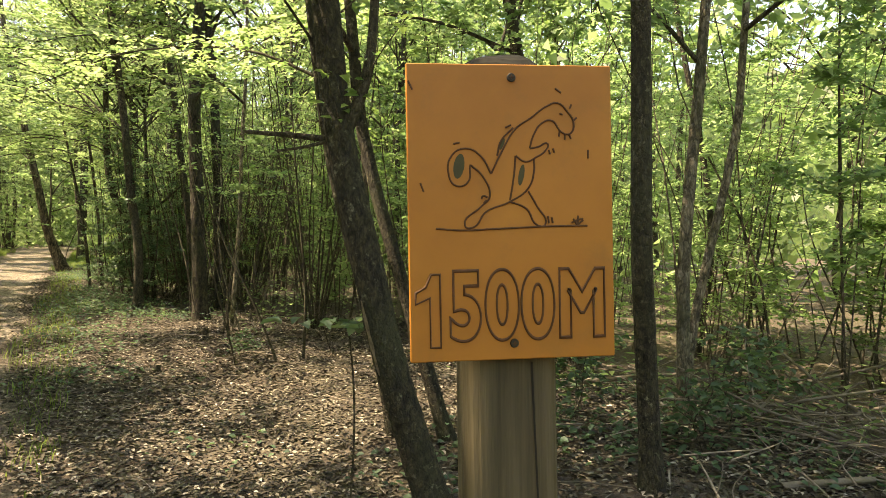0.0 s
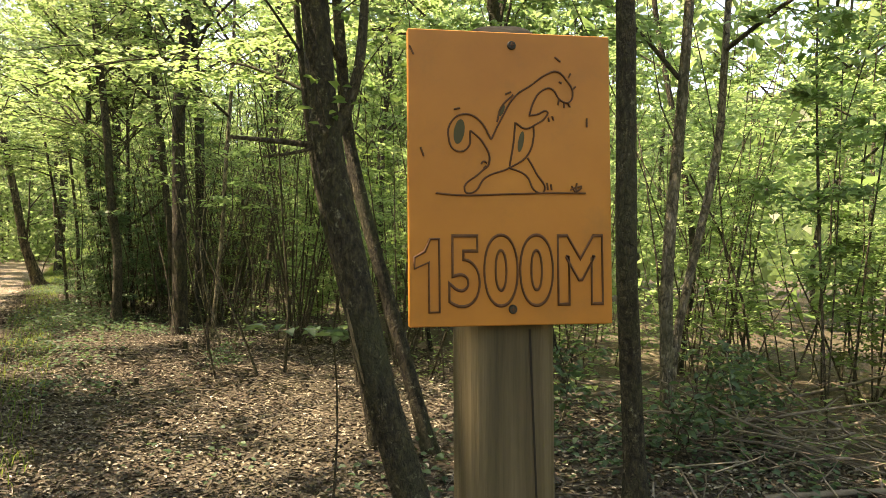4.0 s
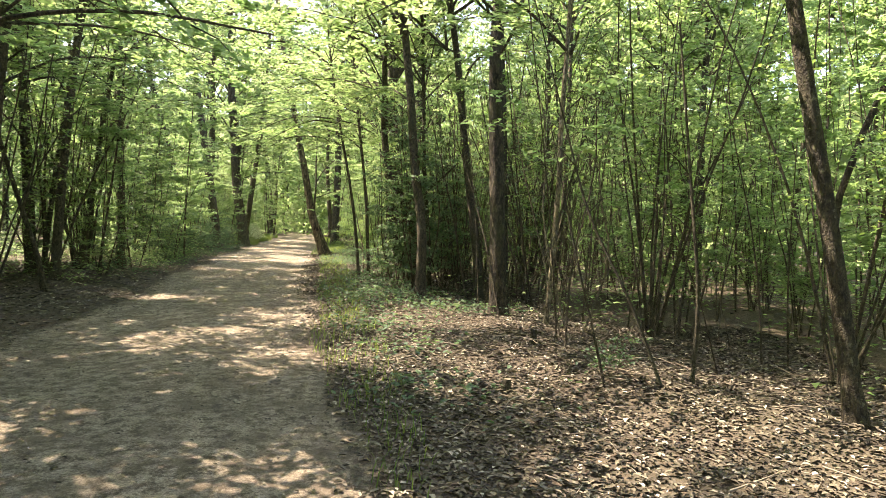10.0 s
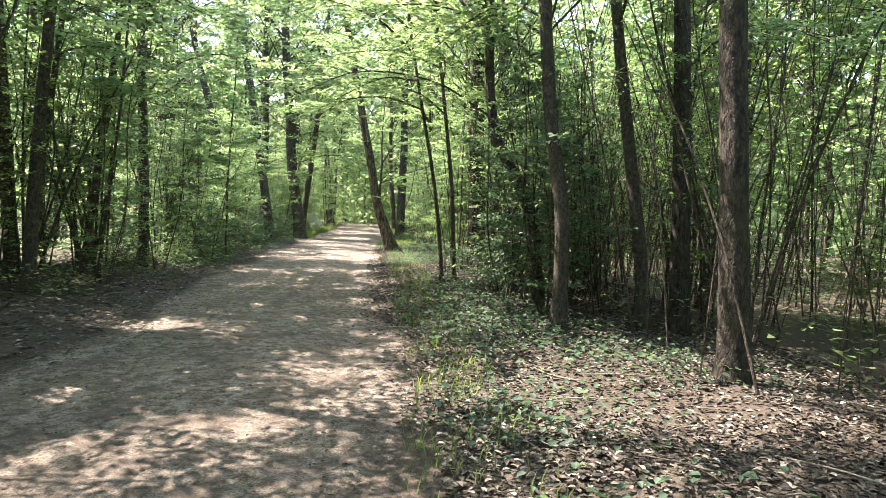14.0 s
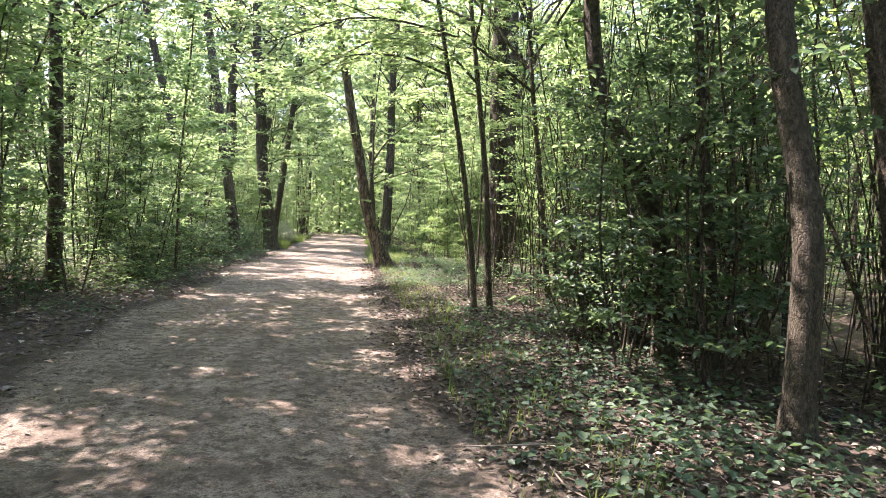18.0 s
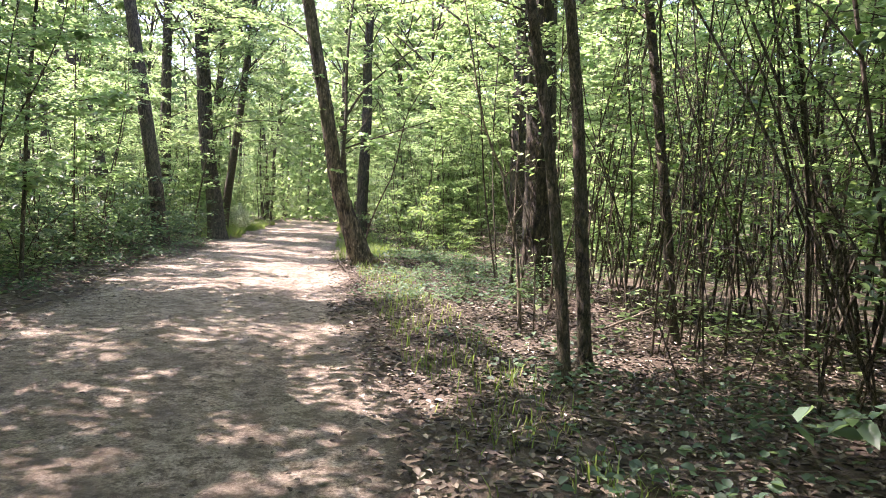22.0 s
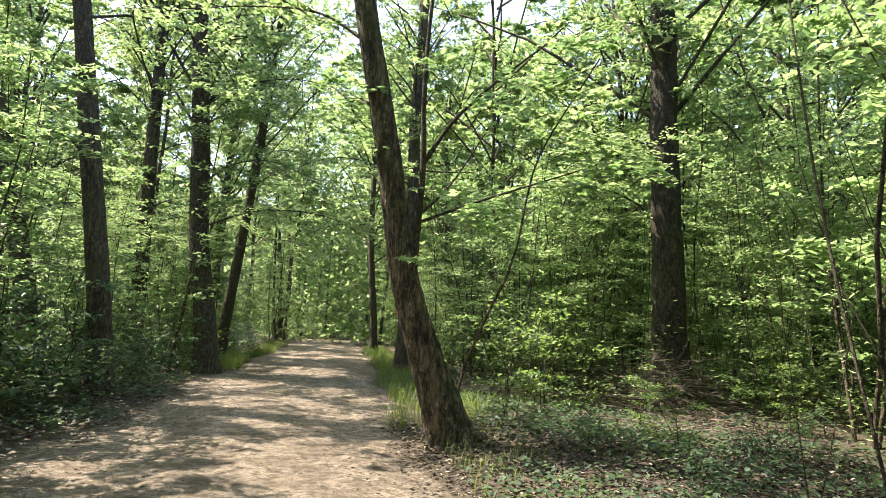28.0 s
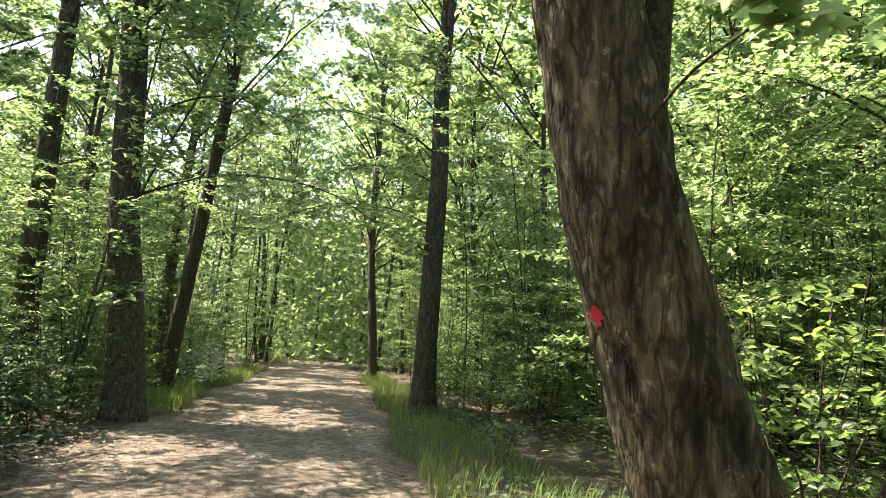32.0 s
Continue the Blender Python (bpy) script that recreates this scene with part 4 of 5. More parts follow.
for x, y, sc in ((-4.75, 50.6, 1.0), (-4.4, 48.6, 0.8), (-4.6, 49.7, 0.9), (-5.0, 52.0, 1.1)):
    plant(PALE, "pale_plant", x, y, "low plant beside the path, leaves coloured whitish for sunlight", "shrub", "pale plants on the verge", x * 7 + y, sc)

# leafy wall of bushes and young trees that closes the view on both sides, and the twiggy thicket
count = 0
for tries in range(4000):
    if count >= 88:
        break
    right = tries % 2
    x, y = (rng.uniform(2.2, 9), rng.uniform(33, 60)) if right else (rng.uniform(-8.2, -5.4), rng.uniform(26, 62))
    if not clear_of_walk(x, y) or x < 4.4 and x > 0 and y < 38 or not free(x, y, 0.9, taken):
        continue
    taken.append((x, y))
    count += 1
    plant(WALL[count % 2], "leafy_bush", x, y, "tall leafy bush with light-green foliage down to the ground", "bush", "leafy bushes of the wood", rng.uniform(0, 6.28), rng.uniform(0.75, 1.15) * (0.65 if x < 0 and y > 46 else 0.5 if x < 0 and y < 41 else 1))
count = 0
for tries in range(3000):
    if count >= 48:
        break
    x, y = rng.uniform(2.3, 10), rng.uniform(16.5, 31.5)
    if not clear_of_walk(x, y) or not free(x, y, 0.45, taken):
        continue
    taken.append((x, y))
    count += 1
    plant(BRUSH[count % 2], "thicket", x, y, "twiggy thicket of thin brown stems with few leaves", "bush", "thickets of the wood", rng.uniform(0, 6.28), rng.uniform(0.8, 1.25))

# taller young trees with wide leafy crowns below the canopy
count = 0
for tries in range(3000):
    if count >= 58:
        break
    x, y = rng.uniform(-13, 14), rng.uniform(2, 62)
    if not clear_of_walk(x, y) or not free(x, y, 0.8, taken) or 1 < x < 9 and 14 < y < 30 or x < -6.5 and y > 24 or 2 < x < 10 and y < 15 or 1 < x < 6 and 33 < y < 40:
        continue
    taken.append((x, y))
    count += 1
    plant(SAPLINGS[count % 6], "young_tree", x, y, "young tree with broad leafy crown under the canopy", "tree", "young trees of the wood", rng.uniform(0, 6.28), rng.uniform(1.45, 1.8))

for i, (x, y) in enumerate(((-9.2, 14.6), (-11.4, 16.4), (-9.0, 17.4), (-11.8, 20.6), (-8.2, 19.6), (-10.8, 23.4), (-8.4, 14.2), (-12.4, 13.0), (-8.9, 22.8))):
    plant(SAPLINGS[i % 6], "young_tree", x, y, "young tree with broad leafy crown under the canopy", "tree", "young trees of the wood", i * 1.9, 1.5 + 0.1 * (i % 3))
for i, (x, y) in enumerate(((7.6, 40.4), (5.6, 42.6), (8.6, 36.6), (6.6, 44.0), (4.0, 46.5), (9.4, 42.0))):
    plant(SAPLINGS[(i * 5 + 2) % 6], "young_tree", x, y, "young tree with broad leafy crown under the canopy", "tree", "young trees of the wood", i * 2.2, 1.55 + 0.12 * (i % 3))
for i, (x, y) in enumerate(((1.6, 61), (2.4, 66), (-5.3, 63), (-5.8, 68.5), (1.2, 71), (2.0, 75.5), (-4.9, 76.5), (-3.4, 81.5), (-1.6, 82.0), (0.2, 82.0), (-0.6, 84.5), (-2.6, 86), (3.2, 59.5), (-6.2, 59.5))):
    plant(WALL[i % 2], "leafy_bush", x, y, "tall leafy bush at the far end of the path", "bush", "leafy bushes of the wood", i * 2.3, 0.9 + 0.1 * (i % 3))

# young growth at the foot of the thick tree beside the path
for x, y, k, sc in ((1.5, 24.5, 1, 0.6), (2.3, 25.3, 0, 0.8), (2.75, 24.9, 1, 0.8), (3.1, 25.7, 2, 0.9), (3.4, 24.6, 0, 0.9), (2.4, 26.2, 1, 0.8), (3.0, 26.9, 0, 0.8), (1.95, 25.6, 0, 0.6)):
    plant(BARE[k], "sapling", x, y, "thin bare-stemmed young tree with few leaves", "sapling", "saplings of the wood", x * 5 + y, sc)
for x, y, k, sc in ((3.7, 26.2, 0, 0.8), (4.2, 25.0, 3, 0.8), (4.0, 27.8, 5, 0.8), (1.7, 36.4, 3, 0.9), (3.9, 22.2, 5, 0.9), (3.3, 21.6, 3, 0.8), (-5.0, 20.3, 5, 0.8), (-5.2, 24.0, 3, 0.9), (-5.5, 38.2, 5, 0.8)):
    plant(SAPLINGS[k], "sapling", x, y, "thin young tree with flat sprays of green leaves", "sapling", "saplings of the wood", x * 5 + y, sc)

# ---- far woods, closing the view ----
def far_woods():
    r = np.random.default_rng(77)
    pts, feet = [], []
    # count, x from-to, y from-to, layers of foliage, leaves in each tree
    for trees, xr, yr, layers, n in ((270, (14, 38), (-14, 95), 10, 230), (270, (-44, -20), (-14, 92), 9, 200), (130, (-14, 14), (68, 106), 13, 380), (80, (-40, 40), (-40, -12), 7, 130)):
        for i in range(trees):
            x, y = r.uniform(*xr), r.uniform(*yr)
            feet.append((x, y))
            k = r.integers(0, layers, n)
            p = r.normal(0, 1.3, (n, 3))
            p[:, 2] = (k + r.normal(0, 0.35, n)) * 1.9 + 0.9
            p[:, :2] += r.normal(0, 1.1, (layers, 2))[k]
            pts.append(p + [x, y, 0])
    p = np.vstack(pts)
    p[:, 2] = np.maximum(p[:, 2], 0.2)
    v, f = leaves(p, 0.46, r, 0.5, 0.2, 0.75, plain_tip=True)
    tagged(new("far_woods", mesh_of("far_woods", v, f, leaf_canopy)), "green foliage of the wood further off", "woods", kind="stuff")
    stems = []
    for x, y in feet[::6]:
        stems.append(tube([(x, y, -0.2), (x + r.normal(0, 0.2), y, 4), (x + r.normal(0, 0.5), y, 11)], [r.uniform(0.08, 0.2), 0.1, 0.05], 6))
    v, f = joined(stems)
    tagged(new("far_trunks", mesh_of("far_trunks", v, f, bark_dark, True)), "dark trunks of the wood further off", "woods", kind="stuff")


def backdrop():
    m, n, l = material("distant_wood")
    b = n["Principled BSDF"]
    v = coords(n, l, (1, 1, 0.8))
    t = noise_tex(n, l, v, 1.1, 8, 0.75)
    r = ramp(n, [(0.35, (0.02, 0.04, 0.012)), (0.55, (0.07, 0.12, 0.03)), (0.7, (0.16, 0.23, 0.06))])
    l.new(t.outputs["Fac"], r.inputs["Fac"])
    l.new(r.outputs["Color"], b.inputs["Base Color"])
    b.inputs["Roughness"].default_value = 1.0
    k = 120
    r_ = np.random.default_rng(8)
    a = np.arange(k) / k * 2 * np.pi
    ring = np.stack([70 * np.cos(a), 35 + 100 * np.sin(a)], 1)
    rows = [np.column_stack([ring, np.full(k, z)]) for z in (-1.0, 6.0)] + [np.column_stack([ring, 21 + r_.uniform(-2.5, 3.5, k)])]
    i = np.arange(k)
    f = np.vstack([np.stack([i + k * q, (i + 1) % k + k * q, (i + 1) % k + k * (q + 1), i + k * (q + 1)], 1) for q in (0, 1)])
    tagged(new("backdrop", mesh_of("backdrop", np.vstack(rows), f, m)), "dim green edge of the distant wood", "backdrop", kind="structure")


far_woods()
backdrop()


# ---- forest floor ----
def scatter(name, label, category, n, xr, yr, size, mat, seed, up=0.85, z=0.012, full=True, keep=None, wide=0.62, lift=0.0):
    r = np.random.default_rng(seed)
    x, y = r.uniform(*xr, n), r.uniform(*yr, n)
    k = off_path(x, y, 0.08 - r.exponential(0.16, n))
    if keep is not None:
        k &= keep(x, y, r)
    x, y = x[k], y[k]
    p = np.column_stack([x, y, np.maximum(ground_z(x, y), 0.012) + z + r.uniform(0, 0.03 + lift, len(x))])
    v, f = leaves(p, size, r, up, 0, wide, full)
    return tagged(new(name, mesh_of(name, v, f, mat)), label, category, kind="stuff")


scatter("leaf_litter", "dry brown fallen leaves covering the forest floor", "leaf litter", 60000, (0.2, 6.6), (0.5, 13), 0.052, leaf_litter, 11)
scatter("leaf_litter", "dry brown fallen leaves along the edge of the path", "leaf litter", 44000, (-0.6, 4.6), (13, 34), 0.055, leaf_litter, 12)
scatter("leaf_litter", "dry brown fallen leaves under the trees", "leaf litter", 26000, (-8, -3.0), (8, 40), 0.085, leaf_litter, 13, full=False)
scatter("leaf_litter", "dry brown fallen leaves deep in the wood", "leaf litter", 16000, (-14, 15), (-4, 60), 0.13, leaf_litter, 14, full=False, keep=lambda x, y, r: (x > 6.2) | (x < -7) | (y > 40))


def patch_keep(spots):
    def keep(x, y, r):
        k = np.zeros(len(x), bool)
        for cx, cy, rad, p in spots:
            d = np.hypot(x - cx, y - cy) / rad
            k |= (d < 1) & (r.random(len(x)) < p * (1 - d * 0.7))
        return k
    return keep


HERBS = [(2.4, 31.6, 1.3, 0.6), (3.2, 32.6, 1.2, 0.4), (1.6, 32.2, 1.0, 0.7), (4.4, 31.4, 1.2, 0.5), (0.9, 9.6, 0.8, 0.35), (1.1, 11.4, 0.8, 0.4), (1.2, 13.0, 0.8, 0.25), (0.7, 13.2, 0.7, 0.4), (1.9, 16.9, 1.0, 0.6), (2.2, 21.8, 0.8, 0.5), (1.2, 21.2, 0.8, 0.3), (1.9, 26.6, 1.1, 0.3), (2.6, 30.2, 1.1, 0.3), (3.4, 29.2, 1.0, 0.3), (-5.0, 24.8, 1.0, 0.4), (-4.7, 26.8, 0.8, 0.5),
         (0.8, 18.7, 0.9, 0.5), (1.7, 18.5, 0.9, 0.5), (1.0, 15.4, 0.8, 0.5), (2.2, 15.2, 1.0, 0.3), (0.9, 17.2, 0.9, 0.7), (1.3, 16.3, 0.9, 0.6), (1.4, 17.3, 0.9, 0.7), (0.7, 16.4, 0.7, 0.5), (1.1, 22.6, 0.6, 0.6), (1.5, 23.6, 0.5, 0.4), (0.7, 24.2, 0.5, 0.2),
         (0.5, 27.4, 0.8, 0.6), (1.4, 27.2, 1.1, 0.4), (1.3, 29.2, 1.2, 0.45), (2.4, 28.6, 0.9, 0.3), (0.6, 30.2, 0.8, 0.5), (1.4, 33.4, 1.3, 0.6), (2.4, 35, 1.4, 0.5), (4.4, 5.3, 1.0, 0.5), (5.5, 4.4, 1.1, 0.5), (6.6, 5.6, 1.0, 0.4), (3.2, 5.0, 0.7, 0.3),
         (2.6, 14.6, 1.2, 0.3), (1.2, 13.8, 1.2, 0.12), (-5.2, 31.0, 1.3, 0.6), (-4.8, 33.6, 1.2, 0.7), (-4.7, 36.5, 1.0, 0.6), (-4.9, 39.5, 1.2, 0.6), (-5.2, 28.2, 1.2, 0.35), (-5.3, 22, 1.5, 0.2), (0.9, 36.5, 1.0, 0.5), (1.0, 40.5, 1.2, 0.5), (1.0, 20.6, 0.8, 0.25), (1.7, 9.2, 0.8, 0.1), (2.0, 6.4, 0.6, 0.15)]
scatter("ground_herbs", "low blue-green herbs and ivy covering the ground", "ground plants", 230000, (-7, 7.6), (3, 44), 0.062, leaf_herb, 15, 0.7, 0.03, True, patch_keep(HERBS), 0.8, 0.12)


def grass(name, label, n, xr, yr, seed, tall):
    r = np.random.default_rng(seed)
    x, y = r.uniform(*xr, n), r.uniform(*yr, n)
    k = off_path(x, y, -0.08)
    tuft = np.sin(x * 5.3 + np.sin(y * 3.1)) * np.sin(y * 4.1 + x) + r.normal(0, 0.5, n) > 0.0
    x, y = x[k & tuft], y[k & tuft]
    n = len(x)
    p = np.column_stack([x, y, np.maximum(ground_z(x, y), 0) - 0.01])
    a = r.uniform(0, 6.28, n)
    h = tall * r.uniform(0.5, 1.2, n)
    out = np.column_stack([np.cos(a), np.sin(a), np.zeros(n)])
    side = np.column_stack([-np.sin(a), np.cos(a), np.zeros(n)]) * 0.004
    up = np.array([0, 0, 1.0])
    mid = p + out * (h * 0.2)[:, None] + up * (h * 0.65)[:, None]
    tip = p + out * (h * 0.55)[:, None] + up * h[:, None]
    v = np.stack([p - side, p + side, mid + side, mid - side, tip], 1).reshape(-1, 3)
    b = np.arange(n)[:, None] * 5
    f = np.stack([b + [0, 1, 2], b + [0, 2, 3], b + [3, 2, 4]], 1).reshape(-1, 3)
    tagged(new(name, mesh_of(name, v, f, grass_green)), label, "grass", kind="stuff")


grass("grass", "bright green grass along the edge of the path", 15000, (-0.5, 1.2), (33.5, 60), 21, 0.3)
grass("grass", "bright green grass on the verge of the path", 12000, (-5.0, -3.6), (42, 62), 22, 0.34)
grass("grass", "sparse grass tufts at the edge of the path", 5000, (0.0, 0.9), (5, 33), 23, 0.16)


def sticks(name, label, n, centre, reach, seed, length, thick, mat, high=0.05, kind="stuff"):
    r = np.random.default_rng(seed)
    out = []
    for i in range(n):
        x, y = centre[0] + r.normal(0, reach[0]), centre[1] + r.normal(0, reach[1])
        if not off_path(x, y, 0.1):
            continue
        a, L = r.uniform(0, 6.28), length * r.uniform(0.4, 1.3)
        d = np.array([math.cos(a), math.sin(a), r.normal(0, 0.22) if high > 0.1 else r.normal(0, 0.03)])
        p = np.array([x, y, float(ground_z(x, y)) + thick + abs(r.normal(0, high))])
        q = p + d * L * 0.5 + r.normal(0, 0.06, 3) * L
        e = p + d * L
        for s in (q, e):
            s[2] = max(s[2], float(ground_z(s[0], s[1])) + thick)
        w = thick * r.uniform(0.5, 1.3)
        out.append(tube(smooth_line([p, q, e], 6), np.linspace(w, w * 0.4, 6), 5))
    v, f = joined(out)
    return tagged(new(name, mesh_of(name, v, f, mat, True)), label, "twigs", kind=kind)


sticks("fallen_twigs", "thin dry twigs strewn over the leaves", 260, (2.6, 9), (1.6, 4.0), 31, 0.5, 0.006, dead_wood)
sticks("fallen_twigs", "thin dry twigs strewn under the bushes", 260, (1.9, 23), (1.0, 6.0), 32, 0.5, 0.006, dead_wood)
sticks("fallen_twigs", "tangle of pale dead twigs on the ground", 300, (6.6, 4.2), (1.0, 1.1), 33, 0.8, 0.009, dead_wood, 0.16)
sticks("brushwood_pile", "bushy heap of dry brushwood round the foot of a tree", 480, (4.25, 35.3), (0.42, 0.4), 34, 0.7, 0.007, dead_wood, 0.36)
sticks("brushwood_pile", "flat litter of dry twigs spread before a tree", 420, (3.5, 33.8), (1.0, 0.8), 35, 0.55, 0.006, dead_wood, 0.06)


def fallen_branch(x, y, z, turn, rise, length, thick, mat, label, seed):
    r = np.random.default_rng(seed)
    t = thing("fallen_branch", x, y, z, label, "branch", "fallen branches")
    d = np.array([math.cos(turn), math.sin(turn), rise])
    side = np.array([-d[1], d[0], 0.0])
    line = smooth_line([d * 0, d * length * 0.3 + side * r.normal(0, 0.08), d * length * 0.65 + side * r.normal(0, 0.12), d * length], 14)
    v, f = tube(line, np.linspace(thick, thick * 0.35, 14), 7, 0.08, r)
    child("branch", mesh_of("branch", v, f, mat, True), t)
    for i in range(3):
        b = line[5 + i * 3]
        e = b + (d * 0.5 + side * r.choice([-1, 1]) * 0.5 + np.array([0, 0, r.uniform(0, 0.3)])) * length * 0.22
        v, f = tube(smooth_line([b, (b + e) / 2, e], 5), np.linspace(thick * 0.4, thick * 0.15, 5), 5)
        child("twig", mesh_of("twig", v, f, mat, True), t)


for i, (x, y, turn, rise, length, thick) in enumerate(((5.1, 3.7, -0.25, 0.02, 2.6, 0.03), (6.3, 5.2, -0.9, 0.25, 1.8, 0.022), (5.9, 4.4, 0.6, 0.3, 1.6, 0.018), (7.0, 4.6, -1.2, 0.5, 1.7, 0.02), (7.3, 5.6, -0.7, 0.35, 2.2, 0.025), (6.6, 3.9, 2.4, 0.4, 1.5, 0.018),
                                                       (7.6, 4.2, 1.9, 0.6, 1.7, 0.02), (5.4, 6.6, -0.6, 0.12, 2.4, 0.035), (1.6, 14.2, 2.6, 0.02, 1.0, 0.012), (1.4, 13.1, 0.4, 0.02, 0.9, 0.012),
                                                       (2.3, 24.6, 0.3, 0.3, 1.2, 0.014), (3.1, 24.8, 0.8, 0.4, 1.2, 0.014), (2.2, 32.2, 0.2, 0.15, 1.3, 0.016), (3.4, 32.0, 2.6, 0.2, 1.2, 0.014), (1.0, 17.05, 0.1, 0.01, 0.35, 0.025))):
    fallen_branch(x, y, float(ground_z(x, y)) + thick * 0.8, turn, rise, length, thick, dead_wood, "pale dry fallen branch lying on the leaves", 400 + i)

def stump(x, y, dia, high, seed):
    r = np.random.default_rng(seed)
    t = thing("stump", x, y, float(ground_z(x, y)) - 0.03, "small dark mossy tree stump among fallen leaves", "stump", "small stumps")
    line = [(0, 0, 0), (0.01, 0.0, high * 0.4), (0.015, 0.01, high * 0.8), (0.02, 0.01, high)]
    v, f = tube(smooth_line(line, 8), dia / 2 * np.array([1.5, 1.25, 1.1, 1.0, 0.98, 0.97, 0.96, 0.9]), 14, 0.08, r)
    child("stump_wood", mesh_of("stump_wood", v, f, bark_moss, True), t)
    bm = bmesh.new()
    bmesh.ops.create_circle(bm, cap_ends=True, segments=14, radius=dia * 0.46, matrix=Matrix.Translation((0.02, 0.01, high - 0.004)))
    part("cut_face", bm, dead_wood, t, "weathered pale cut face")


for x, y, dia, high, k in ((1.8, 9.6, 0.09, 0.16, 2), (2.62, 11.3, 0.08, 0.22, 3)):
    stump(x, y, dia, high, k)

# ---- limbs and near sprays of the large trees ----
for pts, r0 in (([(-0.56, 0.41, 2.32), (-0.8, 0.53, 2.34), (-1.05, 0.68, 2.36)], 0.022), ([(-0.55, 0.4, 2.34), (-0.72, 0.48, 2.28), (-0.88, 0.58, 2.25)], 0.014), ([(-0.55, 0.4, 2.3), (-0.4, 0.36, 2.8), (-0.36, 0.38, 3.6)], 0.04)):
    child("limb", limb_mesh(pts, r0, r0 * 0.5, bark_dark), lean_a)


def spray(parent, start, end, n, size, mat, seed, spread=0.22, twig=0.006, lobed=False):
    r = np.random.default_rng(seed)
    s, e = np.array(start, float), np.array(end, float)
    v, f = tube(smooth_line([s, (s + e) / 2 + [0, 0, 0.05], e], 6), np.linspace(twig, 0.002, 6), 5)
    tw = child("twig", mesh_of("twig", v, f, bark_stem, True), parent)
    v, f = lobed_leaves(spray_points(s, e, n, spread, r, 0.2), size, r) if lobed else leaves(spray_points(s, e, n, spread, r, 0.2), size, r, 0.82, 0.3, 0.66, True)
    tagged(child("leaf_spray", mesh_of("leaf_spray", v, f, mat), tw), kind="stuff")


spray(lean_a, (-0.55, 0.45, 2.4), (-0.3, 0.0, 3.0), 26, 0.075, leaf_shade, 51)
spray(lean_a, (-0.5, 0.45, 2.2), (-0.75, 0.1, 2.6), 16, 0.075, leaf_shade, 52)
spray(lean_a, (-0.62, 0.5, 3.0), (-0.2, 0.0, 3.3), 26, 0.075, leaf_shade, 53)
for pts, r0 in (([(-0.5, 0.03, 1.75), (-0.47, 0.0, 2.4), (-0.43, -0.02, 3.2), (-0.45, -0.02, 4.0), (-0.4, 0, 5.2), (-0.2, 0.1, 7)], 0.048), ([(-0.42, 0, 3.25), (-0.1, -0.1, 3.75), (0.35, -0.25, 4.2), (0.95, -0.4, 4.7)], 0.03), ([(-0.42, 0, 2.65), (-0.1, -0.1, 3.0), (0.35, -0.2, 3.75)], 0.018),
                ([(-0.42, 0, 2.55), (0.2, -0.1, 2.8), (0.9, -0.2, 3.05), (1.6, -0.3, 3.3)], 0.02), ([(-0.42, 0, 3.15), (-0.1, 0.1, 3.18), (0.2, 0.1, 3.2)], 0.012)):
    child("limb", limb_mesh(pts, r0, r0 * 0.35, bark_dark, 18, 9), lean_g)
k = 0
for s, e in (((0.0, -0.1, 3.9), (0.5, -0.6, 4.0)), ((0.35, -0.25, 4.2), (0.9, -0.9, 4.1)), ((0.3, -0.2, 3.7), (0.7, -0.6, 3.4)), ((0.9, -0.2, 3.05), (1.3, -0.8, 2.9)), ((0.5, -0.15, 2.9), (0.8, 0.4, 2.7)), ((1.5, -0.3, 3.3), (2.2, -0.6, 3.2)), ((-0.4, 0, 4.4), (-0.2, -0.6, 4.4)),
             ((0.95, -0.4, 4.7), (1.6, -0.7, 4.6)), ((-0.42, 0.1, 3.1), (0.2, -0.5, 2.6)), ((0.0, -0.1, 2.7), (0.35, -0.45, 2.35)), ((0.0, -0.1, 2.75), (0.55, -0.2, 2.4)), ((-0.8, -0.05, 3.3), (-1.5, -0.3, 3.5)), ((-0.9, -0.05, 4.0), (-1.6, -0.5, 4.0))):
    k += 1
    spray(lean_g, s, e, 46, 0.12, leaf_under, 60 + k, 0.27, lobed=True)
r = np.random.default_rng(68)
for i in range(14):
    s0 = np.array([r.uniform(0.3, 2.2), r.uniform(-0.7, 0.7), r.uniform(3.0, 4.7)])
    spray(lean_g, s0, s0 + np.array([r.uniform(0.2, 0.8), r.normal(0, 0.4), r.uniform(-0.35, 0.0)]), 42, 0.12, leaf_canopy, 640 + i, 0.27, lobed=True)
child("twig", limb_mesh([(-0.6, -0.12, 1.95), (-0.62, -0.4, 2.0), (-0.6, -0.62, 2.02)], 0.005, 0.003, bark_stem, 8, 5), lean_g)
for i, e in enumerate(((-0.72, -0.74, 2.05), (-0.56, -0.82, 2.04), (-0.46, -0.7, 2.0))):
    spray(lean_g, (-0.6, -0.62, 2.02), e, 7, 0.085, leaf_under, 90 + i, 0.05, 0.003, True)

for i, e in enumerate(((0.66, 0.49, 2.7), (0.3, 0.55, 2.72), (0.95, 0.35, 2.75))):
    spray(lean_g, (0.2, -0.1, 2.8), e, 22, 0.1, leaf_under, 95 + i, 0.16, 0.004, True)

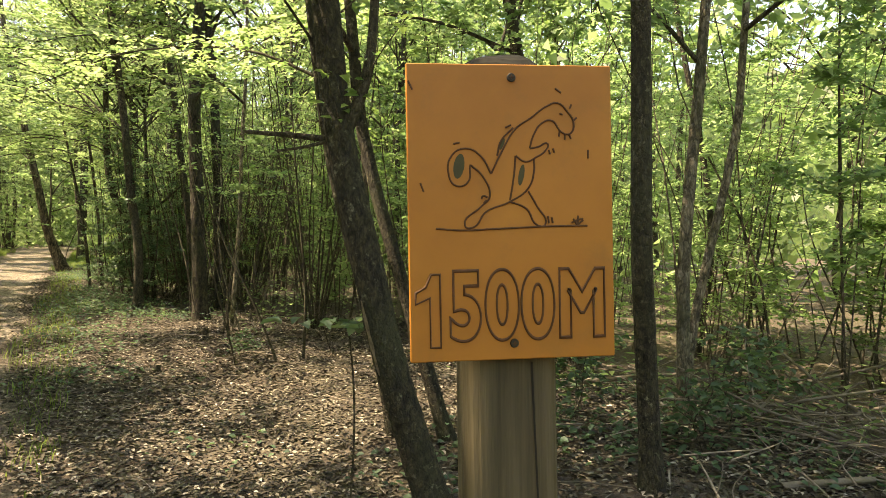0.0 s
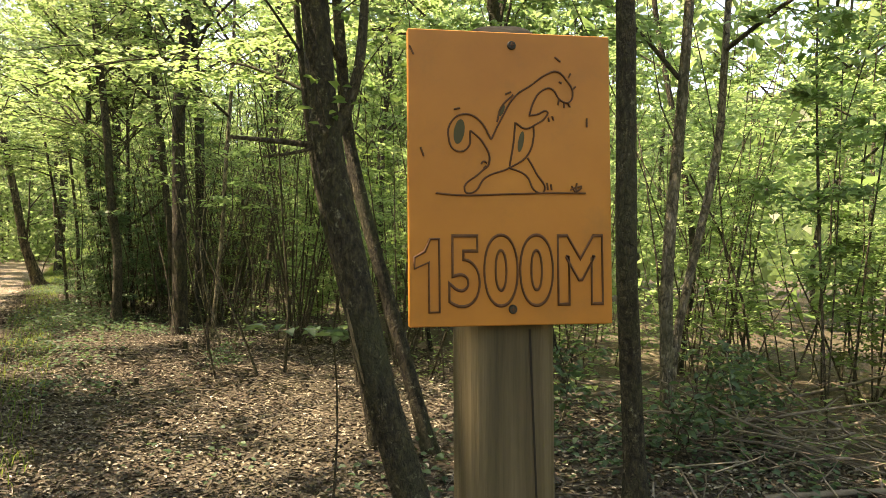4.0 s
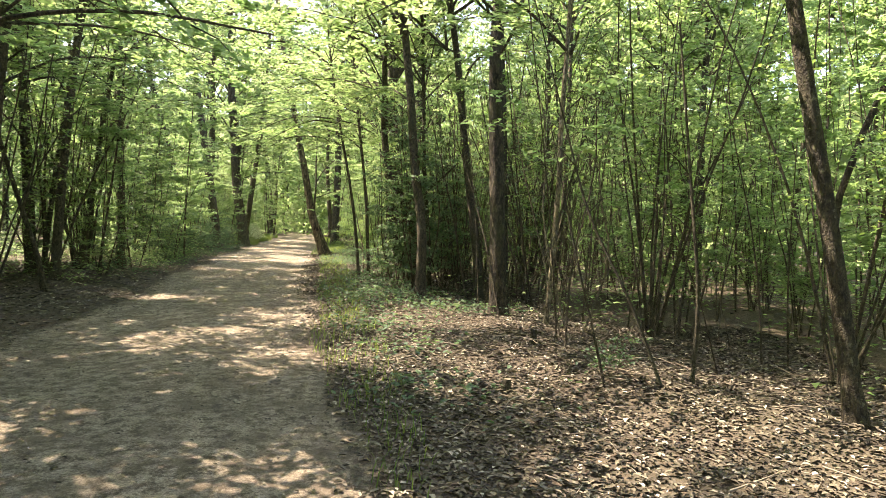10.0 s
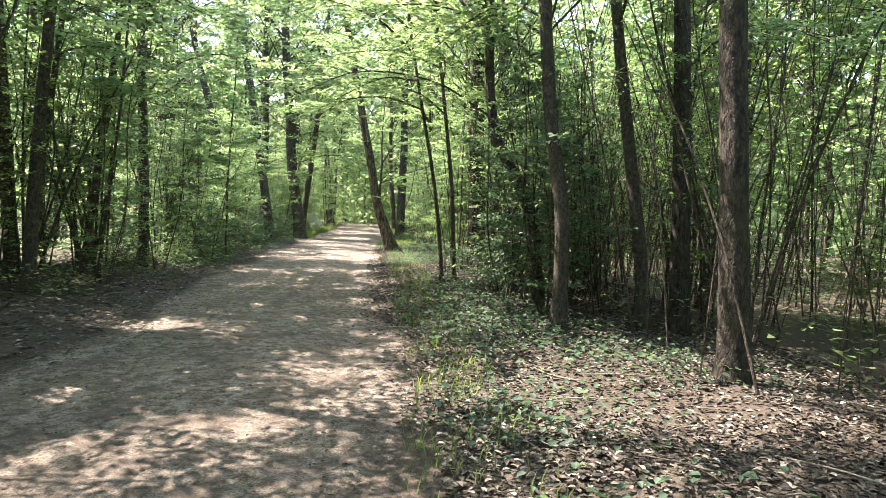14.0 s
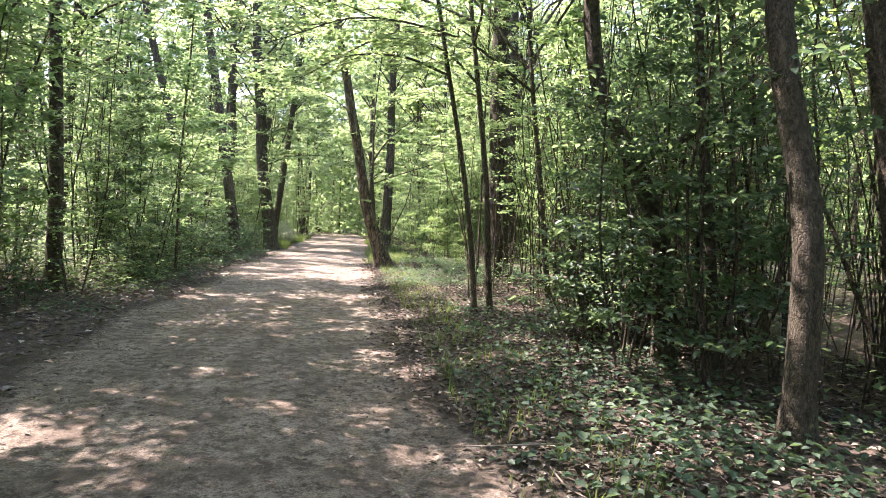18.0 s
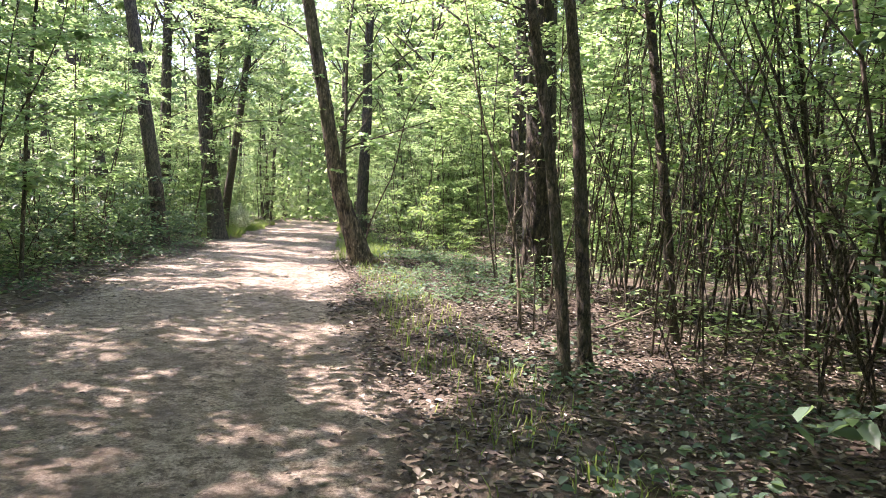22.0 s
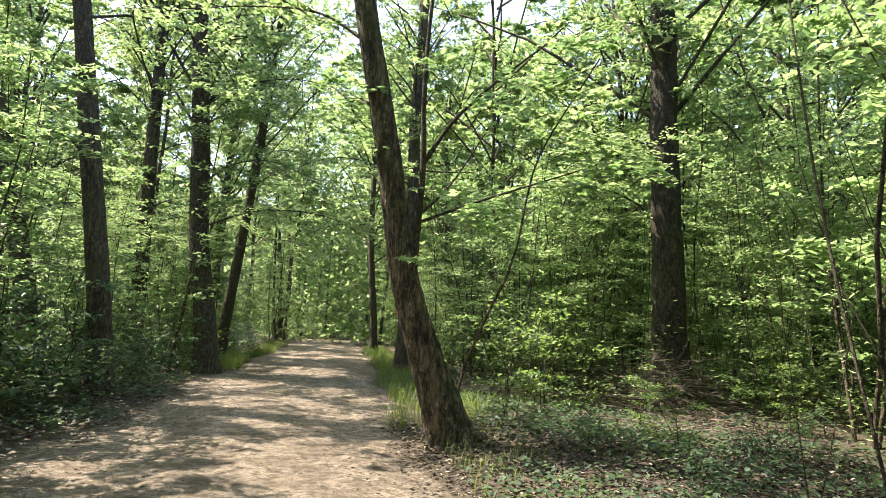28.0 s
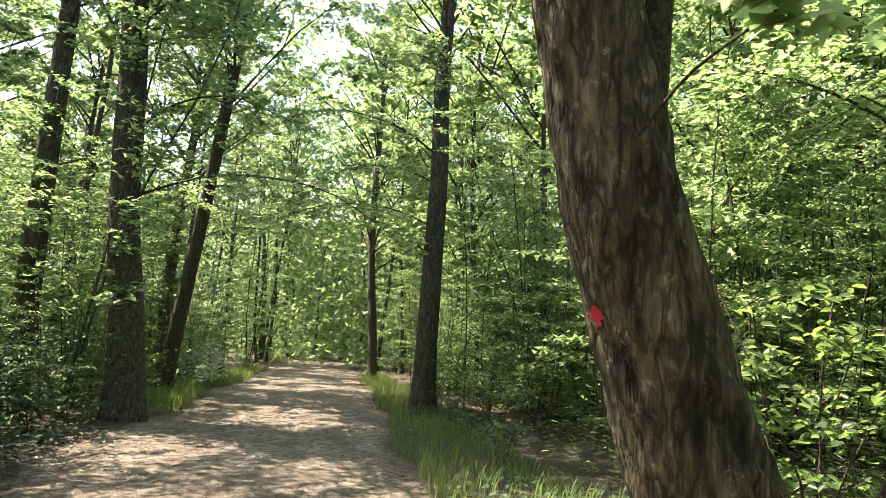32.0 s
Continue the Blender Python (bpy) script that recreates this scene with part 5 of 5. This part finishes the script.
# dark root swelling beside the leaning tree's foot
for pts, r0, r1 in (([(-0.05, 0.0, 0.2), (0.2, -0.06, 0.16), (0.42, -0.02, 0.09), (0.62, 0.06, -0.02)], 0.13, 0.05), ([(0.02, -0.05, 0.2), (0.14, -0.24, 0.1), (0.26, -0.4, -0.03)], 0.09, 0.03), ([(-0.05, -0.02, 0.22), (-0.2, -0.14, 0.08), (-0.34, -0.22, -0.04)], 0.09, 0.03)):
    child("root", limb_mesh(pts, r0, r1, bark_flaky, 12, 14), lean_g)

# red paint mark on the trunk
red = plain("red_paint", (0.5, 0.03, 0.04), 0.6, 0, 0.3, 40)


def box(sx, sy, sz, cx=0, cy=0, cz=0, bevel=0.0, segs=2):
    bm = bmesh.new()
    bmesh.ops.create_cube(bm, size=1.0, matrix=Matrix.Translation((cx, cy, cz)) @ Matrix.Diagonal((sx, sy, sz, 1)))
    if bevel:
        bmesh.ops.bevel(bm, geom=bm.edges[:], offset=bevel, segments=segs, affect="EDGES", profile=0.5)
    return bm


def post_wood():
    m, n, l = material("weathered_post")
    b = n["Principled BSDF"]
    v, w = coords(n, l, (38, 38, 1.3)), coords(n, l, (1, 1, 1))
    g, s = noise_tex(n, l, v, 1.0, 6, 0.7), noise_tex(n, l, w, 5.0, 4)
    r = ramp(n, [(0.28, (0.03, 0.023, 0.011)), (0.5, (0.088, 0.068, 0.034)), (0.72, (0.15, 0.118, 0.066))])
    l.new(g.outputs["Fac"], r.inputs["Fac"])
    q = ramp(n, [(0.4, (0, 0, 0)), (0.7, (0.7, 0.7, 0.7))])
    l.new(s.outputs["Fac"], q.inputs["Fac"])
    l.new(mixed(n, l, q.outputs["Color"], r.outputs["Color"], (0.06, 0.058, 0.028)), b.inputs["Base Color"])
    b.inputs["Roughness"].default_value = 0.85
    l.new(bump(n, l, g.outputs["Fac"], 0.7, 0.006), b.inputs["Normal"])
    return m


def board_paint():
    m, n, l = material("orange_board")
    b = n["Principled BSDF"]
    v = coords(n, l, (1, 1, 1))
    s, d = noise_tex(n, l, v, 7.0, 5), noise_tex(n, l, v, 45.0, 4, 0.7)
    r = ramp(n, [(0.3, (0.41, 0.15, 0.018)), (0.7, (0.51, 0.2, 0.028))])
    l.new(s.outputs["Fac"], r.inputs["Fac"])
    q = ramp(n, [(0.66, (0, 0, 0)), (0.8, (0.55, 0.55, 0.55))])
    l.new(d.outputs["Fac"], q.inputs["Fac"])
    grime, q2 = noise_tex(n, l, v, 11.0, 6, 0.7), ramp(n, [(0.56, (0, 0, 0)), (0.74, (0.4, 0.4, 0.4))])
    l.new(grime.outputs["Fac"], q2.inputs["Fac"])
    c = mixed(n, l, q.outputs["Color"], r.outputs["Color"], (0.3, 0.13, 0.03))
    l.new(mixed(n, l, q2.outputs["Color"], c, (0.24, 0.12, 0.03)), b.inputs["Base Color"])
    b.inputs["Roughness"].default_value = 0.55
    return m


def sign_post():
    W, H = 0.26, 0.368
    wood, paint = post_wood(), board_paint()
    groove, fill, steel = plain("carved_groove", (0.1, 0.04, 0.012), 0.8, 0, 0.3, 60), plain("grey_green_fill", (0.075, 0.07, 0.032), 0.95, 0, 0.25), plain("dull_steel", (0.05, 0.046, 0.036), 0.6, 0.6, 0.3)
    gz = float(ground_z(1.56, 1.8))
    t = thing("sign_post", 0, 0, gz, "wooden trail post with an orange distance board", "sign")
    t.rotation_euler = (radians(-1.0), radians(-1.9), SIGN_TURN)
    zc = 1.825 - gz
    base = Vector((1.532, 1.748, 0)) - Euler(t.rotation_euler).to_matrix() @ Vector((0, -0.062, zc))
    t.location.x, t.location.y = base.x, base.y
    # post with a domed top
    bm = box(0.126, 0.1, 2.34, 0, 0.0, zc + 0.18 - 1.17, 0.03, 5)
    for vert in bm.verts:
        if vert.co.z > zc + 0.15:
            k = min(1, (vert.co.z - zc - 0.15) / 0.05)
            vert.co.x *= 1 - 0.3 * k
            vert.co.y *= 1 - 0.3 * k
    part("post", bm, wood, t)
    bm = bmesh.new()
    bmesh.ops.create_uvsphere(bm, u_segments=28, v_segments=14, radius=1.0)
    for vert in bm.verts:
        rim = 1 + 0.05 * math.sin(vert.co.x * 5 + vert.co.y * 3)
        vert.co = (vert.co.x * 0.06 * rim, vert.co.y * 0.047 * rim, zc + 0.175 + max(vert.co.z, -0.6) * 0.038 * rim)
    part("post_top", bm, plain("dark_end_grain", (0.022, 0.019, 0.011), 0.95, 0, 0.5, 60), t, "dark rotten rounded post top")
    bm = box(0.0022, 0.004, 0.62, 0.034, -0.0496, zc - 0.5, 0.0)
    for vert in bm.verts:
        vert.co.x += 0.012 * math.sin((vert.co.z - zc) * 5)
    part("crack", bm, plain("crack_shadow", (0.02, 0.016, 0.01), 0.95), t, "long drying crack in the post")
    front = -0.062
    board = part("board", box(W, 0.012, H, 0.0, front + 0.006, zc, 0.0012, 1), paint, t, "orange painted board with carved lines")

    def stroke(name, pts, width=0.0013):
        cu = bpy.data.curves.new(name, "CURVE")
        cu.dimensions, cu.bevel_depth, cu.bevel_resolution, cu.resolution_u = "3D", width, 1, 6
        sp = cu.splines.new("BEZIER")
        sp.bezier_points.add(len(pts) - 1)
        for bp, (u, w) in zip(sp.bezier_points, pts):
            bp.co = ((u - 0.5) * W, front - 0.0004, zc + (0.5 - w) * H)
            bp.handle_left_type = bp.handle_right_type = "AUTO"
        cu.materials.append(groove)
        ob = new(name, cu)
        ob.parent = board
        return ob

    # a plain carved animal shape: back and head, belly, tail, legs, arm, ground line
    for pts in ([(0.13, 0.553), (0.25, 0.56), (0.4, 0.557), (0.55, 0.553), (0.7, 0.55), (0.87, 0.55)],
                [(0.40, 0.37), (0.45, 0.3), (0.52, 0.22), (0.6, 0.18), (0.68, 0.14), (0.73, 0.13), (0.78, 0.16), (0.81, 0.2), (0.79, 0.235), (0.75, 0.23), (0.7, 0.19), (0.65, 0.2), (0.61, 0.24), (0.59, 0.285)],
                [(0.59, 0.285), (0.63, 0.28), (0.68, 0.27), (0.67, 0.29), (0.62, 0.315), (0.57, 0.33), (0.52, 0.31)],
                [(0.40, 0.37), (0.35, 0.31), (0.28, 0.285), (0.21, 0.31), (0.195, 0.37), (0.23, 0.41), (0.285, 0.4), (0.3, 0.34)],
                [(0.3, 0.34), (0.36, 0.38), (0.39, 0.45), (0.35, 0.48), (0.27, 0.545), (0.31, 0.55), (0.37, 0.5), (0.49, 0.465), (0.58, 0.42), (0.61, 0.36), (0.61, 0.32)],
                [(0.49, 0.465), (0.57, 0.49), (0.62, 0.545), (0.66, 0.545), (0.62, 0.48), (0.58, 0.43)], [(0.43, 0.31), (0.45, 0.26), (0.51, 0.215)], [(0.52, 0.31), (0.51, 0.38), (0.49, 0.46)],
                [(0.22, 0.27), (0.25, 0.265)], [(0.47, 0.215), (0.5, 0.205)], [(0.72, 0.08), (0.75, 0.095)], [(0.79, 0.54), (0.82, 0.53), (0.85, 0.525)], [(0.88, 0.29), (0.88, 0.32)], [(0.74, 0.225), (0.735, 0.245)], [(0.765, 0.236), (0.765, 0.256)], [(0.785, 0.235), (0.795, 0.252)], [(0.81, 0.19), (0.825, 0.18)], [(0.79, 0.15), (0.8, 0.135)], [(0.685, 0.29), (0.69, 0.305)], [(0.705, 0.285), (0.712, 0.3)], [(0.35, 0.455), (0.36, 0.445), (0.38, 0.45)], [(0.36, 0.47), (0.375, 0.46)], [(0.675, 0.515), (0.68, 0.54)], [(0.695, 0.52), (0.698, 0.54)], [(0.82, 0.548), (0.8, 0.525)], [(0.82, 0.548), (0.825, 0.515)], [(0.82, 0.548), (0.85, 0.53)], [(0.74, 0.165), (0.755, 0.17)], [(0.01, 0.06), (0.03, 0.09)], [(0.06, 0.4), (0.075, 0.43)]):
        stroke("carved_line", pts)
    for cu_, cw, ru, rw, lean in ((0.245, 0.345, 0.026, 0.042, 0.2), (0.547, 0.375, 0.014, 0.036, 0.25), (0.455, 0.27, 0.01, 0.02, 0.5)):
        bm = bmesh.new()
        bmesh.ops.create_circle(bm, cap_ends=True, segments=20, radius=1.0)
        for vert in bm.verts:
            a, b_ = vert.co.x, vert.co.y
            vert.co = ((cu_ - 0.5 + ru * a + lean * rw * b_) * W, front - 0.0006, zc + (0.5 - cw + rw * b_) * H)
        part("filled_patch", bm, fill, board)
    # outlined writing
    tx = bpy.data.curves.new("distance_writing", "FONT")
    one = bpy.data.curves.new("numeral_one", "CURVE")
    one.dimensions, one.bevel_depth, one.bevel_resolution = "3D", 0.0019, 1
    sp = one.splines.new("POLY")
    shape = ((0.0, 0.052), (0.0, 0.066), (0.014, 0.073), (0.0215, 0.0885), (0.034, 0.0885), (0.034, -0.0015), (0.02, -0.0015), (0.02, 0.06))
    sp.points.add(len(shape) - 1)
    sp.use_cyclic_u = True
    for q, (u, w) in zip(sp.points, shape):
        q.co = (u * 0.9 - 0.1228, front - 0.0004, zc - 0.1645 + w, 1)
    one.materials.append(groove)
    new("numeral_one", one).parent = board
    tx.body, tx.align_x, tx.align_y, tx.size, tx.fill_mode, tx.bevel_depth, tx.bevel_resolution, tx.space_character = "500M", "CENTER", "CENTER", 0.108, "NONE", 0.0019, 1, 1.12
    tx.offset = 0.0042
    tx.materials.append(groove)
    ob = new("distance_writing", tx)
    ob.parent = board
    ob.location, ob.rotation_euler = (0.0195, front - 0.0004, zc - 0.12), (radians(90), 0, 0)
    ob.scale = (0.755, 1.05, 1)
    for u, w in ((0.505, 0.045), (0.5, 0.945)):
        bm = bmesh.new()
        bmesh.ops.create_cone(bm, cap_ends=True, segments=18, radius1=0.006, radius2=0.0048, depth=0.003, matrix=Matrix.Translation(((u - 0.5) * W, front - 0.001, zc + (0.5 - w) * H)) @ Matrix.Rotation(radians(90), 4, "X"))
        screw = part("screw", bm, steel, board, "round steel screw head")
        part("slot", box(0.006, 0.001, 0.0012, (u - 0.5) * W, front - 0.0029, zc + (0.5 - w) * H), groove, screw)
        part("slot", box(0.0012, 0.001, 0.006, (u - 0.5) * W, front - 0.0031, zc + (0.5 - w) * H), groove, screw)


# Bench form assumed for a white shape above a dark hollow.
def bench():
    # Plank colour is pale to stand for sun on the top.
    pale, dark = plain("sunlit_plank", (0.55, 0.53, 0.48), 0.75, 0, 0.25, 30), plain("dark_timber", (0.035, 0.03, 0.022), 0.9, 0, 0.4, 12)
    t = thing("bench", -5.35, 54.2, float(ground_z(-5.35, 54.2)), "assumed low bench, top coloured pale for sunlight, on dark supports", "bench")
    for i in range(3):
        part("plank", box(1.3, 0.17, 0.05, 0, (i - 1) * 0.18, 0.62, 0.008), pale, t, "weathered plank, coloured pale for sunlight on it")
    for sx in (-0.48, 0.48):
        part("support", box(0.14, 0.48, 0.6, sx, 0, 0.295, 0.012), dark, t, "dark timber support")
    part("stretcher", box(0.8, 0.08, 0.3, 0, 0.0, 0.36, 0.01), dark, t)


bench()
SIGN_TURN = math.atan2(-0.098, 0.239)
sign_post()


# ---- undergrowth deep in the wood ----
def undergrowth():
    r = np.random.default_rng(61)
    pts = []
    for i in range(1750):
        x, y = (r.uniform(-14, 15), r.uniform(-6, 62)) if i < 1100 else (r.uniform(2.2, 10), r.uniform(33, 52)) if i % 2 else (r.uniform(-10, -4.8), r.uniform(24, 52))
        if not clear_of_walk(x, y):
            continue
        n, h = r.integers(40, 110), r.uniform(0.25, 1.1 if y < 30 else 1.9)
        p = r.normal(0, 0.4, (n, 3)) * [1, 1, 0]
        p[:, 2] = r.uniform(0.05, 1, n) * h
        pts.append(p + [x, y, float(ground_z(x, y))])
    v, f = leaves(np.vstack(pts), 0.095, r, 0.7, 0.2, plain_tip=True)
    tagged(new("undergrowth", mesh_of("undergrowth", v, f, leaf_under)), "low green undergrowth between the trees", "undergrowth", kind="stuff")
    stems, far_stems = 0, []
    for i in range(430):
        x, y = r.uniform(1.8, 11), r.uniform(2, 33)
        if not clear_of_walk(x, y):
            continue
        z, h = float(ground_z(x, y)), r.uniform(2.5, 6.5)
        dx, dy = r.normal(0, 0.24, 2) * h
        w = r.uniform(0.006, 0.02)
        v, f = tube(smooth_line([(0, 0, -0.1), (dx * 0.3 + r.normal(0, 0.05), dy * 0.3, h * 0.4), (dx, dy, h)], 6), np.linspace(w, w * 0.3, 6), 4)
        if x > 7.5 or stems >= 290:
            far_stems.append((v + [x, y, z], f))
            continue
        stems += 1
        ob = new("bare_stem", mesh_of("bare_stem", v, f, bark_stem, True))
        ob.location = (x, y, z)
        tagged(ob, "thin bare brown stem standing in the thicket", "stem", "bare stems of the thicket")
    v, f = joined(far_stems)
    tagged(new("thin_stems", mesh_of("thin_stems", v, f, bark_stem, True)), "countless thin upright stems deep in the thicket", "undergrowth", kind="stuff")


undergrowth()


def path_litter():
    r = np.random.default_rng(71)
    n = 5200
    y = r.uniform(2, 48, n)
    u = np.where(r.random(n) < 0.55, np.where(r.random(n) < 0.5, r.beta(1, 7, n), 1 - r.beta(1, 7, n)), r.random(n))
    x = left_edge(y) * (1 - u) + right_edge(y) * u
    z = 0.035 * (1 - (2 * u - 1) ** 2) + 0.006
    v, f = leaves(np.column_stack([x, y, z]), 0.035, r, 0.93, 0, 0.6, True)
    tagged(new("path_litter", mesh_of("path_litter", v, f, leaf_litter)), "bits of dry leaf and twig on the path", "leaf litter", kind="stuff")


path_litter()

# bough over the path
for pts, r0 in (([(0.1, 0.1, 3.0), (1.3, -0.2, 3.6), (2.8, -0.5, 3.75), (4.3, -0.6, 3.6)], 0.04), ([(1.3, -0.2, 3.6), (2.4, 0.8, 3.9), (3.6, 1.6, 3.8)], 0.02), ([(1.3, -0.2, 3.6), (2.2, -1.0, 3.8), (3.2, -1.6, 3.6)], 0.02)):
    child("limb", limb_mesh(pts, r0, r0 * 0.3, bark_dark), bough_tree)
r = np.random.default_rng(72)
for i in range(16):
    s0 = np.array([r.uniform(1.2, 4.6), r.uniform(-1.6, 1.7), r.uniform(3.5, 4.3)])
    spray(bough_tree, s0, s0 + np.array([r.normal(0, 0.5), r.normal(0, 0.5), r.uniform(-0.3, 0.05)]), 60, 0.1, leaf_under, 700 + i, 0.28)

# slender seedling with one flat spray beside the leaning tree
seedling = thing("seedling", 2.55, 4.95, float(ground_z(2.55, 4.95)), "slender seedling with a flat spray of leaves", "sapling")
child("stem", limb_mesh([(0, 0, -0.05), (0.03, 0.02, 0.6), (-0.05, -0.04, 1.2), (-0.2, -0.12, 1.26)], 0.008, 0.004, bark_stem), seedling)
for e, i in (((-0.55, -0.1, 1.25), 0), ((-0.15, -0.5, 1.24), 1), ((0.25, 0.05, 1.28), 2)):
    spray(seedling, (-0.05, -0.04, 1.2), e, 12, 0.11, leaf_herb, 760 + i, 0.12, 0.003)

# the right arm of the crooked forked tree
child("limb", limb_mesh([(-0.36, 0.12, 2.05), (0.0, 0.1, 2.25), (0.4, 0.15, 2.5), (0.9, 0.2, 3.0)], 0.06, 0.02, bark_dark), fork)


def trunk_patch(name, parent, line, rad, a0, half, z0, z1, mat, label, seed):
    """A thin irregular patch that follows the face of a trunk."""
    r = np.random.default_rng(seed)
    n, m = 12, 7
    grid = []
    for i in range(n):
        z = z0 + (z1 - z0) * i / (n - 1)
        c = at_height(line, z)
        w = half * (math.sin(math.pi * (i + 0.5) / n) ** 0.6) * (1 + 0.25 * r.normal())
        for j in range(m):
            a = a0 + w * (2 * j / (m - 1) - 1)
            grid.append((c[0] + math.cos(a) * rad, c[1] + math.sin(a) * rad, z))
    quads = [(i * m + j, i * m + j + 1, i * m + j + m + 1, i * m + j + m) for i in range(n - 1) for j in range(m - 1)]
    child(name, mesh_of(name, grid, quads, mat, True), parent, label)


bare_wood = plain("bare_wood", (0.22, 0.175, 0.115), 0.85, 0, 0.6, 30)
trunk_patch("scar", lean_a, line_a, 0.104, math.radians(198), 0.15, 0.98, 1.4, bare_wood, "stripped pale scar in the bark", 1)
trunk_patch("paint_mark", lean_g, line_g, 0.183, math.radians(192), 0.13, 1.465, 1.52, red, "faded red paint mark", 2)
